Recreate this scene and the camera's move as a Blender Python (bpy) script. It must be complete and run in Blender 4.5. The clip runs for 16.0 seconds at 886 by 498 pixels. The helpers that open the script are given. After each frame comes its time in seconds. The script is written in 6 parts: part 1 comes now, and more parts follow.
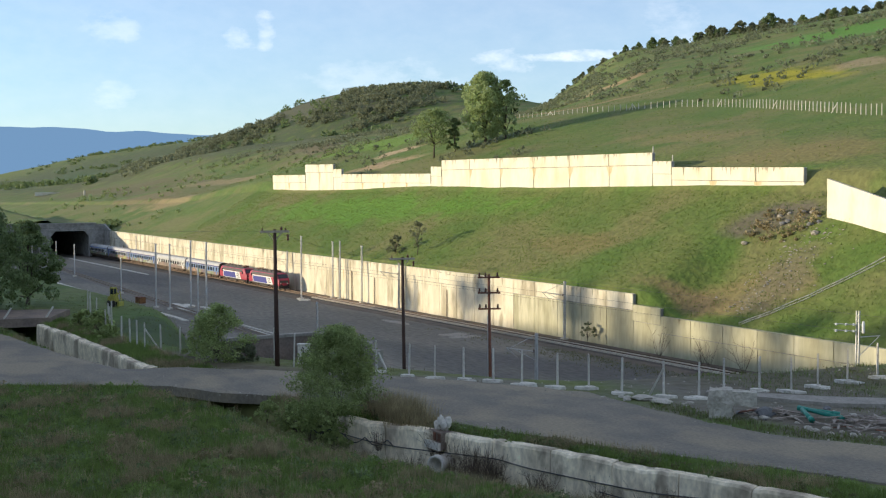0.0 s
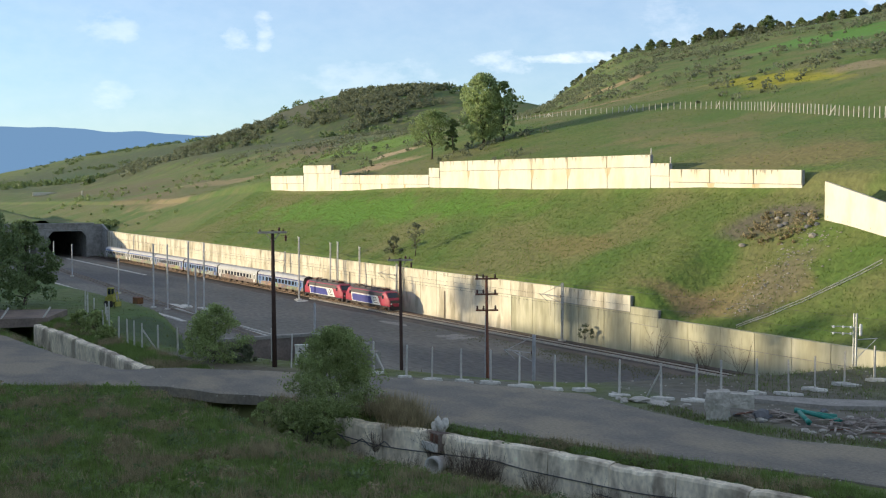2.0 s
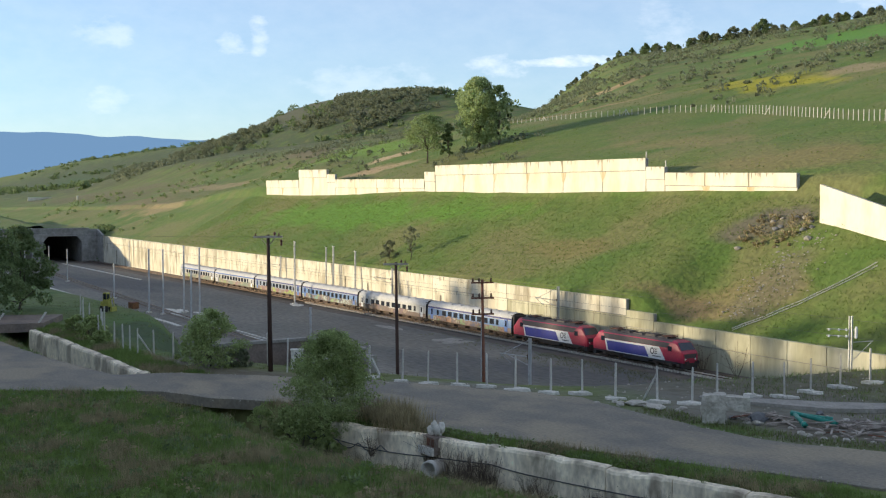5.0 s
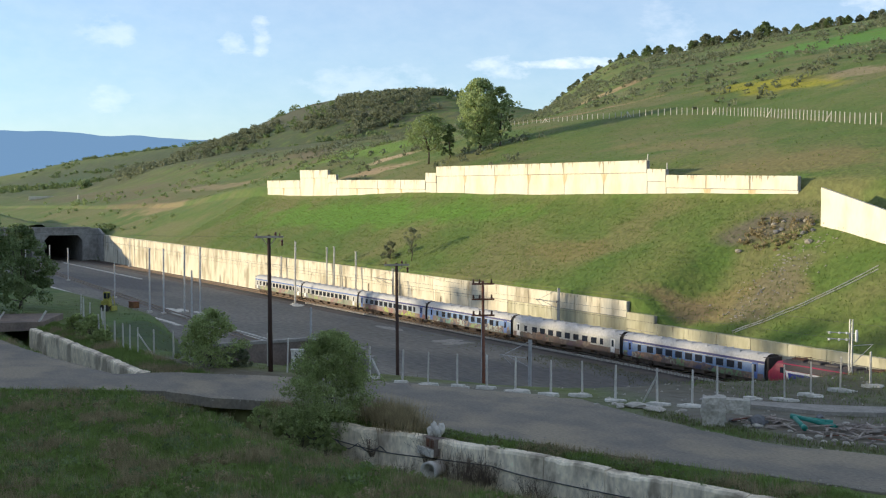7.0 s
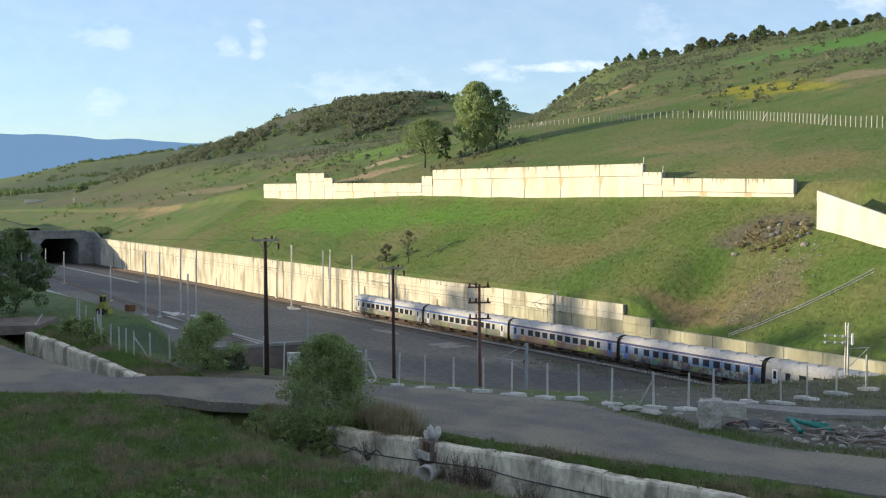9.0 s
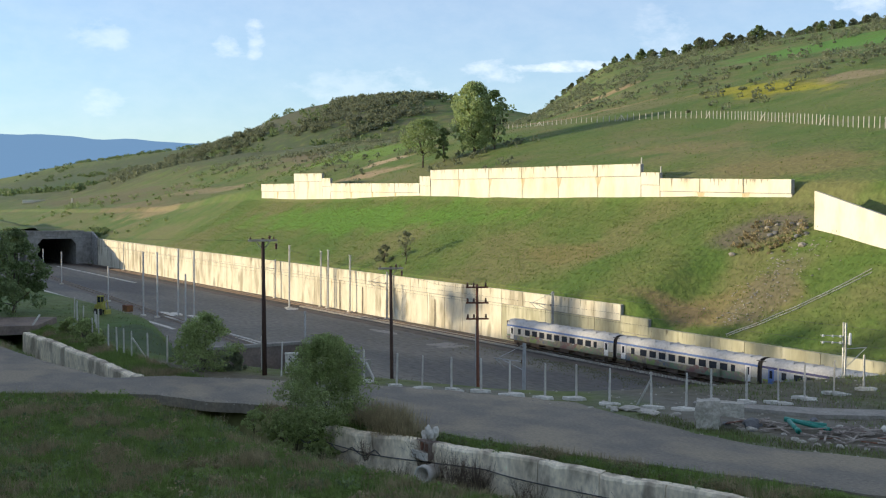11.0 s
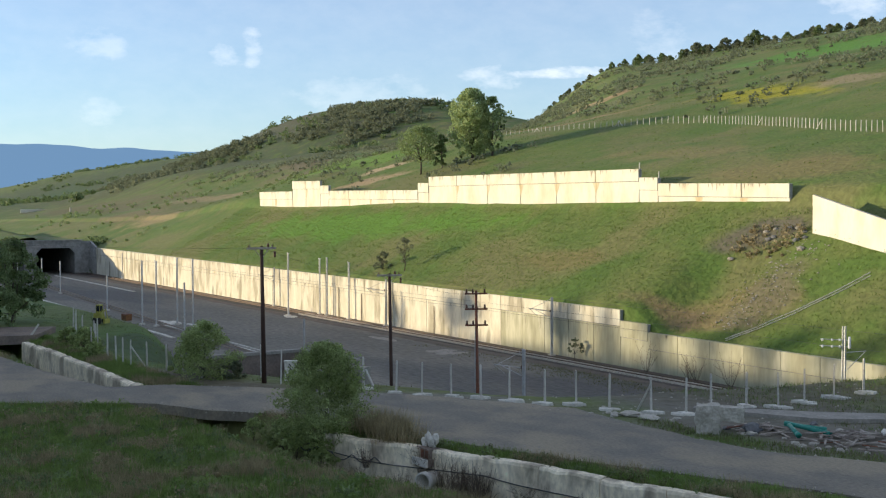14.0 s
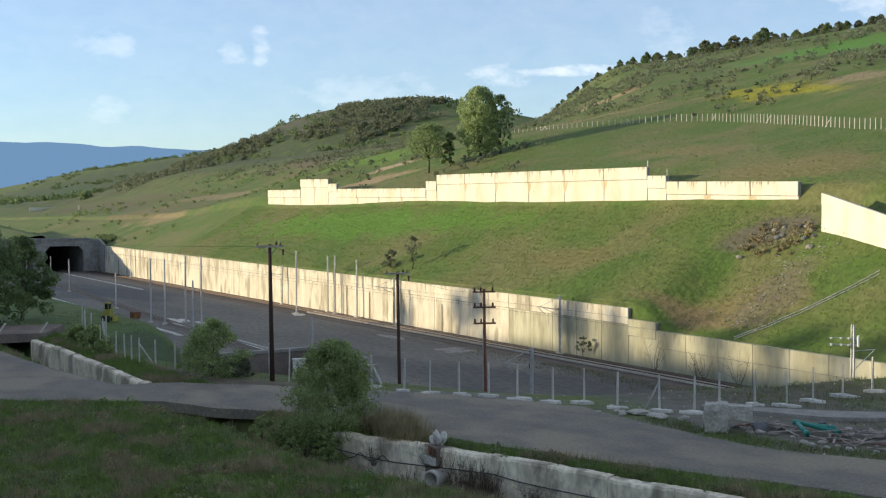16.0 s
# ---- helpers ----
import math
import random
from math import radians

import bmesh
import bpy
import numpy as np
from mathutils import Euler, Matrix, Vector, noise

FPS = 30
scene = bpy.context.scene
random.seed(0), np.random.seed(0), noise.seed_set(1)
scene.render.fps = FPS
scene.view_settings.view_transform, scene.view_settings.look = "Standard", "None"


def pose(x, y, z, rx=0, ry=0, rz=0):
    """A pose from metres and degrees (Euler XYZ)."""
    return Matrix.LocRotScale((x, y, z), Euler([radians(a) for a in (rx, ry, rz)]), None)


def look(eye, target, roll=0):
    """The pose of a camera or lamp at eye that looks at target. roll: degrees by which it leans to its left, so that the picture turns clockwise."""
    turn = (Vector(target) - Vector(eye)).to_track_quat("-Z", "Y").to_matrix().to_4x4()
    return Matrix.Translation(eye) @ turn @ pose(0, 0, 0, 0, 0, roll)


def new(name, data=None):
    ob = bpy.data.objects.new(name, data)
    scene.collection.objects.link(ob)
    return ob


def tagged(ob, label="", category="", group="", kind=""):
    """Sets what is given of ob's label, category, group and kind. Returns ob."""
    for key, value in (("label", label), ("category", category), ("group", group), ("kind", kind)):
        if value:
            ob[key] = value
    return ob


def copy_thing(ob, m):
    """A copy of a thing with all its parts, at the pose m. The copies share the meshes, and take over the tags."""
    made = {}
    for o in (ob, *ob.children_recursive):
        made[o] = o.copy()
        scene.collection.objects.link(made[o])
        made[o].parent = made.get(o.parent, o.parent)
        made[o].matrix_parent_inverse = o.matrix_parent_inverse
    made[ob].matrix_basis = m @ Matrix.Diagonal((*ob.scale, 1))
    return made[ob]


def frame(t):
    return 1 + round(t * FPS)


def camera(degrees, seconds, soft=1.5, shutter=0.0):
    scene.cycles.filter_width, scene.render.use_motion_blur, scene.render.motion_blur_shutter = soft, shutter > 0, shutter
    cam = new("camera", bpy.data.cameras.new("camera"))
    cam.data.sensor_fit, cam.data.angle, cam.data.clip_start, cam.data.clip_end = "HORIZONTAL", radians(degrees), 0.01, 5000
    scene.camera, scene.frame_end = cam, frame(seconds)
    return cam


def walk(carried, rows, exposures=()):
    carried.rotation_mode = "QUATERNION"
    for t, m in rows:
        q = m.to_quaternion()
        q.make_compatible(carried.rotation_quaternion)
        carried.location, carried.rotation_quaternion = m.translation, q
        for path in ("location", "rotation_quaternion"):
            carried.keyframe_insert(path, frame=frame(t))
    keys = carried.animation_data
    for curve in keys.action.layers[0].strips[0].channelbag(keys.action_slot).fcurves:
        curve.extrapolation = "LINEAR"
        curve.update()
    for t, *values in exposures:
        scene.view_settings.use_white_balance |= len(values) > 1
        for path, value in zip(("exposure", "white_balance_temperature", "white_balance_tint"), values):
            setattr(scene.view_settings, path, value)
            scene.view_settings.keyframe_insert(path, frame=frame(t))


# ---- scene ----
# ---- camera and its walk ----
EYE = (0.0, 0.0, 23.0)
cam = camera(41.86, 16.0, soft=1.2)
LOOKS = [  # seconds, pan, tilt, roll
    (0.0, 58.730, -2.900, 0.000), (0.5, 58.747, -2.877, 0.085), (1.0, 58.721, -2.857, 0.107),
    (1.5, 58.685, -2.835, 0.128), (2.0, 58.621, -2.835, 0.190), (2.5, 58.501, -2.861, 0.098),
    (3.0, 58.437, -2.849, -0.050), (3.5, 58.404, -2.792, -0.133), (4.0, 58.392, -2.721, -0.187),
    (6.5, 58.442, -2.590, 0.372), (7.0, 58.445, -2.587, 0.349), (7.5, 58.404, -2.603, 0.368),
    (8.0, 58.342, -2.570, 0.429), (8.5, 58.308, -2.491, 0.394), (9.0, 58.266, -2.425, 0.339),
    (11.5, 58.106, -2.412, 0.372), (12.0, 58.040, -2.356, 0.438), (12.5, 57.993, -2.361, 0.437),
    (13.0, 57.980, -2.306, 0.299), (13.5, 58.022, -2.215, 0.088), (14.0, 58.092, -2.090, -0.075),
    (14.5, 58.205, -2.025, -0.074), (15.0, 58.273, -2.051, -0.025), (15.5, 58.411, -2.159, 0.094),
    (16.0, 58.488, -2.181, -0.078)]
walk(cam, [(t, pose(*EYE, 0, 0, a) @ pose(0, 0, 0, 90 + b) @ pose(0, 0, 0, 0, 0, c)) for t, a, b, c in LOOKS],
     exposures=[(0.0, 0.75), (9.0, 0.77), (13.0, 0.70), (16.0, 0.66)])

# ---- world and sun ----
SUN_TO = Vector((-0.60, -0.79, 0.15)).normalized()      # towards the sun
world = bpy.data.worlds.new("sky")
scene.world = world
world.use_nodes = True
wn, wl = world.node_tree.nodes, world.node_tree.links
sky = wn.new("ShaderNodeTexSky")
sky.sky_type, sky.sun_disc = "NISHITA", False
sky.sun_elevation = math.asin(SUN_TO.z)
sky.sun_rotation = math.atan2(SUN_TO.x, SUN_TO.y)
sky.altitude, sky.air_density, sky.dust_density, sky.ozone_density = 300, 1.0, 0.12, 4.8
back = wn["Background"]
back.inputs["Strength"].default_value = 0.15
co = wn.new("ShaderNodeTexCoord")
stretch = wn.new("ShaderNodeMapping")
stretch.inputs["Scale"].default_value = (34, 34, 70)
wl.new(co.outputs["Generated"], stretch.inputs["Vector"])
puff = wn.new("ShaderNodeTexNoise")
puff.inputs["Scale"].default_value, puff.inputs["Detail"].default_value = 1.0, 8
puff.inputs["Roughness"].default_value = 0.62
wl.new(stretch.outputs["Vector"], puff.inputs["Vector"])
haze = wn.new("ShaderNodeMapRange")
haze.inputs["From Min"].default_value, haze.inputs["From Max"].default_value = 0.3, 0.9
haze.inputs["To Min"].default_value, haze.inputs["To Max"].default_value = 0.21, 0.29
wl.new(puff.outputs["Fac"], haze.inputs["Value"])
thin = wn.new("ShaderNodeMix")
thin.data_type = "RGBA"
thin.inputs["B"].default_value = (5.7, 5.6, 5.4, 1)
wl.new(haze.outputs["Result"], thin.inputs["Factor"])
wl.new(sky.outputs["Color"], thin.inputs["A"])
cover = wn.new("ShaderNodeValue").outputs[0]
cover.default_value = 0.0
CLOUDS = [  # bearing west of north, height, half width, half height in degrees, strength
    (53.4, 6.05, 2.4, 0.22, 0.70), (51.0, 6.2, 1.3, 0.25, 0.65), (55.5, 5.9, 1.4, 0.5, 0.45), (68.6, 6.9, 0.8, 0.5, 0.42), (67.4, 7.3, 0.45, 0.9, 0.40),
    (74.5, 7.3, 1.1, 0.7, 0.28), (74.3, 4.1, 0.8, 0.6, 0.26), (78.5, 9.6, 1.6, 0.45, 0.45), (38.6, 9.3, 1.8, 0.9, 0.50), (62.0, 5.0, 3.0, 0.9, 0.22),
    (47.5, 7.8, 1.2, 1.4, 0.20), (30.0, 9.0, 3.0, 0.8, 0.4), (95.0, 8.0, 4.0, 1.0, 0.4)]
for west, high, wide, tall_by, much in CLOUDS:
    w, e = radians(west), radians(high + 0.4)
    right, up = (math.cos(w), math.sin(w), 0), (math.sin(w) * math.sin(e), -math.cos(w) * math.sin(e), math.cos(e))
    legs = []
    for axis_to, half in ((right, wide), (up, tall_by)):
        dot = wn.new("ShaderNodeVectorMath")
        dot.operation = "DOT_PRODUCT"
        wl.new(co.outputs["Generated"], dot.inputs[0])
        dot.inputs[1].default_value = tuple(c / radians(half) for c in axis_to)
        sq = wn.new("ShaderNodeMath")
        sq.operation = "POWER"
        ab = wn.new("ShaderNodeMath")
        ab.operation = "ABSOLUTE"
        wl.new(dot.outputs["Value"], ab.inputs[0])
        wl.new(ab.outputs[0], sq.inputs[0])
        sq.inputs[1].default_value = 2.0
        legs.append(sq.outputs[0])
    far = wn.new("ShaderNodeMath")
    wl.new(legs[0], far.inputs[0]), wl.new(legs[1], far.inputs[1])
    ragged = wn.new("ShaderNodeMath")
    ragged.operation = "MULTIPLY_ADD"
    wl.new(puff.outputs["Fac"], ragged.inputs[0])
    ragged.inputs[1].default_value = -5.5
    wl.new(far.outputs[0], ragged.inputs[2])
    soft_edge = wn.new("ShaderNodeMapRange")
    soft_edge.inputs["From Min"].default_value, soft_edge.inputs["From Max"].default_value = -1.5, -3.0
    soft_edge.inputs["To Max"].default_value = much * 0.5
    wl.new(ragged.outputs[0], soft_edge.inputs["Value"])
    both = wn.new("ShaderNodeMath")
    both.operation = "MAXIMUM"
    wl.new(cover, both.inputs[0]), wl.new(soft_edge.outputs["Result"], both.inputs[1])
    cover = both.outputs[0]
cloudy = wn.new("ShaderNodeMix")
cloudy.data_type = "RGBA"
cloudy.inputs["B"].default_value = (6.6, 6.5, 6.4, 1)
wl.new(cover, cloudy.inputs["Factor"])
wl.new(thin.outputs["Result"], cloudy.inputs["A"])
wl.new(cloudy.outputs["Result"], back.inputs["Color"])

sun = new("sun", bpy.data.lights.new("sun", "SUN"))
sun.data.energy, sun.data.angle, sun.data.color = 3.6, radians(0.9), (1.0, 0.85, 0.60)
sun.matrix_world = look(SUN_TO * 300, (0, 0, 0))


# ---- materials ----
def mat(name, color, color2=None, scale=1.0, rough=0.85, metal=0.0, detail=6, fine=12.0, bump=0.15, vary=0.0,
        stretch=(1, 1, 1), edge=(0.35, 0.65), spec=0.3, third=None, third_scale=0.1,
        contrast=0.22):
    """A two-scale noise material in object metres; third: a colour in large patches."""
    m = bpy.data.materials.new(name)
    m.use_nodes = True
    n, l = m.node_tree.nodes, m.node_tree.links
    b = n["Principled BSDF"]
    b.inputs["Roughness"].default_value, b.inputs["Metallic"].default_value = rough, metal
    b.inputs["Specular IOR Level"].default_value = spec
    geo = n.new("ShaderNodeNewGeometry")
    mp = n.new("ShaderNodeMapping")
    mp.inputs["Scale"].default_value = stretch
    l.new(geo.outputs["Position"], mp.inputs["Vector"])

    def noise_tex(s, d=detail):
        t = n.new("ShaderNodeTexNoise")
        t.inputs["Scale"].default_value, t.inputs["Detail"].default_value = s, d
        l.new(mp.outputs["Vector"], t.inputs["Vector"])
        return t

    def ramped(t, lo, hi):
        r = n.new("ShaderNodeMapRange")
        r.inputs["From Min"].default_value, r.inputs["From Max"].default_value = lo, hi
        l.new(t.outputs["Fac"], r.inputs["Value"])
        return r.outputs["Result"]

    def mixed(fac, a, bb):
        x = n.new("ShaderNodeMix")
        x.data_type = "RGBA"
        l.new(fac, x.inputs["Factor"])
        for key, v in (("A", a), ("B", bb)):
            if isinstance(v, tuple):
                x.inputs[key].default_value = (*v, 1)
            else:
                l.new(v, x.inputs[key])
        return x.outputs["Result"]

    color2 = color2 or tuple(c * 0.7 for c in color)
    out = mixed(ramped(noise_tex(scale), *edge), color, color2)
    if third:
        out = mixed(ramped(noise_tex(third_scale, 4), 0.5, 0.62), out, third)
    f = noise_tex(fine, 4)
    hv = n.new("ShaderNodeHueSaturation")
    l.new(out, hv.inputs["Color"])
    val = n.new("ShaderNodeMapRange")
    val.inputs["From Min"].default_value, val.inputs["From Max"].default_value = 0.25, 0.75
    val.inputs["To Min"].default_value, val.inputs["To Max"].default_value = 1 - contrast, 1 + contrast
    l.new(f.outputs["Fac"], val.inputs["Value"])
    last = val.outputs["Result"]
    if vary:
        info = n.new("ShaderNodeObjectInfo")
        isl = n.new("ShaderNodeNewGeometry")
        add = n.new("ShaderNodeMath")
        l.new(info.outputs["Random"], add.inputs[0])
        l.new(isl.outputs["Random Per Island"], add.inputs[1])
        vr = n.new("ShaderNodeMapRange")
        vr.inputs["From Max"].default_value = 2.0
        vr.inputs["To Min"].default_value, vr.inputs["To Max"].default_value = 1 - vary, 1 + vary
        l.new(add.outputs[0], vr.inputs["Value"])
        mul = n.new("ShaderNodeMath")
        mul.operation = "MULTIPLY"
        l.new(last, mul.inputs[0])
        l.new(vr.outputs["Result"], mul.inputs[1])
        last = mul.outputs[0]
    l.new(last, hv.inputs["Value"])
    l.new(hv.outputs["Color"], b.inputs["Base Color"])
    if bump:
        bp = n.new("ShaderNodeBump")
        bp.inputs["Strength"].default_value = min(1.0, bump)
        bp.inputs["Distance"].default_value = 1.0 / fine
        l.new(f.outputs["Fac"], bp.inputs["Height"])
        l.new(bp.outputs["Normal"], b.inputs["Normal"])
    return m


def leaf_mat(name, a, b2, glow=0.42):
    m = mat(name, a, b2, scale=0.9, fine=2.6, bump=0, vary=0.16, rough=0.6, spec=0.2, contrast=0.45)
    n, l = m.node_tree.nodes, m.node_tree.links
    p = n["Principled BSDF"]
    tr = n.new("ShaderNodeBsdfTranslucent")
    l.new(p.inputs["Base Color"].links[0].from_socket, tr.inputs["Color"])
    mx = n.new("ShaderNodeMixShader")
    mx.inputs["Fac"].default_value = glow
    l.new(p.outputs["BSDF"], mx.inputs[1])
    l.new(tr.outputs["BSDF"], mx.inputs[2])
    l.new(mx.outputs["Shader"], n["Material Output"].inputs["Surface"])
    return m


CONCRETE = mat("weathered_concrete", (0.70, 0.645, 0.50), (0.58, 0.51, 0.37), scale=0.5, fine=3.0, bump=0.05, contrast=0.1,
               stretch=(1, 1, 0.3), edge=(0.38, 0.72), third=(0.41, 0.36, 0.255), third_scale=0.42)
# stained concrete, its colour also darkened for half-shade on the wall's right
CONCRETE_OLD_SHADED = mat("old_stained_shaded_concrete", (0.46, 0.435, 0.295), (0.34, 0.32, 0.21), scale=0.45, fine=2.2, bump=0.06, contrast=0.14,
                   stretch=(1, 1, 0.22), edge=(0.36, 0.66), third=(0.55, 0.52, 0.37), third_scale=0.22)
CONCRETE_PALE = mat("pale_concrete", (0.72, 0.67, 0.54), (0.64, 0.53, 0.34), scale=0.35, fine=2.5, bump=0.04, contrast=0.06,
                    stretch=(1, 1, 0.4), edge=(0.45, 0.8))
CONCRETE_GREY = mat("grey_concrete", (0.34, 0.33, 0.30), (0.22, 0.21, 0.19), scale=0.8, fine=9, bump=0.15)
STAIN = mat("dark_runoff_stain", (0.36, 0.30, 0.20), (0.48, 0.41, 0.29), scale=1.2, fine=6, bump=0.02, stretch=(1, 1, 0.2))
YARD = mat("dark_ballast", (0.155, 0.143, 0.115), (0.20, 0.182, 0.145), scale=0.09, fine=1.6, bump=0.25, contrast=0.32,
           third=(0.105, 0.10, 0.09), third_scale=0.04, stretch=(0.35, 1, 1))
BALLAST = mat("brown_ballast", (0.16, 0.13, 0.10), (0.10, 0.085, 0.07), scale=0.5, fine=8, bump=0.3)
BED_DARK = mat("dark_track_ballast", (0.10, 0.085, 0.07), (0.065, 0.055, 0.047), scale=0.5, fine=8, bump=0.3)
ASPHALT = mat("worn_asphalt", (0.18, 0.162, 0.13), (0.235, 0.207, 0.155), scale=0.45, fine=5, bump=0.3, contrast=0.2, edge=(0.36, 0.68),
              third=(0.29, 0.245, 0.17), third_scale=0.16, stretch=(1, 1.4, 1))
RAIL = mat("rail_steel", (0.16, 0.11, 0.08), (0.11, 0.08, 0.06), rough=0.5, metal=0.6, scale=2, fine=20, bump=0.05)
SLEEPER = mat("concrete_sleeper", (0.62, 0.56, 0.46), (0.50, 0.45, 0.37), scale=1.5, fine=15, bump=0.1, vary=0.15)
STEEL = mat("galvanised_steel", (0.58, 0.58, 0.57), (0.44, 0.44, 0.43), scale=2, rough=0.5, metal=0.4, fine=10, bump=0.03)
POLE_WOOD = mat("creosoted_wood", (0.075, 0.042, 0.03), (0.045, 0.028, 0.022), scale=2, fine=14, bump=0.2, stretch=(1, 1, 0.1))
RUST = mat("rusty_steel", (0.22, 0.085, 0.045), (0.13, 0.06, 0.04), scale=3, fine=15, bump=0.1, rough=0.7)
POST = mat("concrete_post", (0.58, 0.55, 0.48), (0.48, 0.45, 0.39), scale=1.5, fine=10, bump=0.1, vary=0.12)
PORCELAIN = mat("white_insulator", (0.8, 0.8, 0.78), (0.7, 0.7, 0.68), rough=0.25, fine=10, bump=0)
DARK_INS = mat("brown_insulator", (0.10, 0.05, 0.035), (0.08, 0.04, 0.03), rough=0.3, fine=10, bump=0)
WIRE = mat("dark_wire", (0.09, 0.09, 0.09), (0.07, 0.07, 0.07), rough=0.6, bump=0)
BARK = mat("tree_bark", (0.12, 0.095, 0.07), (0.07, 0.055, 0.04), scale=2, fine=9, bump=0.4)


# ---- mesh helpers ----
def box(bm, x0, x1, y0, y1, z0, z1):
    v = [bm.verts.new((x, y, z)) for x in (x0, x1) for y in (y0, y1) for z in (z0, z1)]
    for f in ((0, 1, 3, 2), (4, 6, 7, 5), (0, 4, 5, 1), (2, 3, 7, 6), (0, 2, 6, 4), (1, 5, 7, 3)):
        bm.faces.new([v[i] for i in f])
    return bm


def beam(bm, p, q, r, s=None, n=6, square=False):
    """A tapered bar from p to q."""
    p, q = Vector(p), Vector(q)
    d = (q - p).normalized()
    side = d.cross(Vector((0, 0, 1)) if abs(d.z) < 0.95 else Vector((1, 0, 0))).normalized()
    up = side.cross(d)
    n = 4 if square else n
    s = r if s is None else s
    off = math.pi / 4 if square else 0
    rings = []
    for c, rad in ((p, r), (q, s)):
        rings.append([bm.verts.new(c + (side * math.cos(off + 2 * math.pi * i / n) + up * math.sin(off + 2 * math.pi * i / n)) * rad)
                      for i in range(n)])
    for i in range(n):
        bm.faces.new((rings[0][i], rings[0][(i + 1) % n], rings[1][(i + 1) % n], rings[1][i]))
    bm.faces.new(rings[0][::-1]), bm.faces.new(rings[1])
    return bm


def lathe(bm, base, rows, n=10):
    """Rings of (radius, height) over base."""
    base = Vector(base)
    rings = [[bm.verts.new(base + Vector((r * math.cos(2 * math.pi * i / n), r * math.sin(2 * math.pi * i / n), h)))
              for i in range(n)] for r, h in rows]
    for a, b in zip(rings, rings[1:]):
        for i in range(n):
            bm.faces.new((a[i], a[(i + 1) % n], b[(i + 1) % n], b[i]))
    bm.faces.new(rings[0][::-1]), bm.faces.new(rings[-1])
    return bm


def mesh_of(name, bm, material, smooth=False):
    bmesh.ops.recalc_face_normals(bm, faces=bm.faces)
    me = bpy.data.meshes.new(name)
    bm.to_mesh(me)
    bm.free()
    me.materials.append(material)
    if smooth:
        me.polygons.foreach_set("use_smooth", [True] * len(me.polygons))
    return me


def part(name, bm, material, parent, label="", smooth=False):
    ob = new(name, mesh_of(name, bm, material, smooth))
    ob.parent = parent
    return tagged(ob, label)


def raw_mesh(name, verts, faces, material, smooth=False):
    me = bpy.data.meshes.new(name)
    me.from_pydata(verts, [], faces)
    me.materials.append(material)
    if smooth:
        me.polygons.foreach_set("use_smooth", [True] * len(me.polygons))
    return me


def thing(name, m, label, category, group="", kind=""):
    ob = new(name)
    ob.empty_display_size = 0.2
    ob.matrix_basis = m
    return tagged(ob, label, category, group, kind)


def solo(name, bm, material, label, category, group="", kind="", m=None, smooth=False):
    ob = new(name, mesh_of(name, bm, material, smooth))
    if m is not None:
        ob.matrix_basis = m
    return tagged(ob, label, category, group, kind)


def lerp(x, pts):
    if x <= pts[0][0]:
        return pts[0][1]
    for (a, u), (b, v) in zip(pts, pts[1:]):
        if x <= b:
            return u + (v - u) * (x - a) / (b - a)
    return pts[-1][1]


def smooth(a, b, x):
    t = min(1.0, max(0.0, (x - a) / (b - a)))
    return t * t * (3 - 2 * t)


# ---- the lie of the land ----
PROFILE = [(109, 8.6), (122, 15.6), (134.5, 22.9), (136.5, 25.6), (150, 30.5), (175, 38.5), (260, 62), (430, 103), (520, 98), (700, 62),
           (1000, 25), (5000, 0)]
CREST = [(-4600, 18), (-3220, 56), (-2180, 90), (-1660, 97), (-1500, 99), (-1350, 101), (-1250, 113), (-1164, 131), (-1060, 128), (-970, 123),
         (-830, 97), (-600, 70), (-300, 55), (600, 50)]
CHANNEL = [(-140, 19), (-110, 21), (-97.5, 22), (-75.7, 22.4), (-62, 24), (-52.2, 25.9), (-47.3, 28.0), (-39.9, 30.6), (-30.7, 33.6),
           (-15, 39), (60, 60)]
EDGE = [(-500, 36), (-200, 31), (-130, 34), (-112, 34), (-98, 30.5), (-86, 26.5), (-80, 27.5), (-72, 31.8), (-66, 35.8), (-62, 37.8), (-58, 40.2), (-55, 44), (-53, 52),
        (-50, 60), (-46, 66), (0, 75), (100, 80)]
RIDGE = [(-900, 18), (-531, 25), (-361, 30), (-300, 32.6), (-262, 34.3), (-241, 35.2), (-205, 35.8), (-170, 36.0), (-150, 36.0), (0, 35), (300, 35)]
BENCH = 11.5


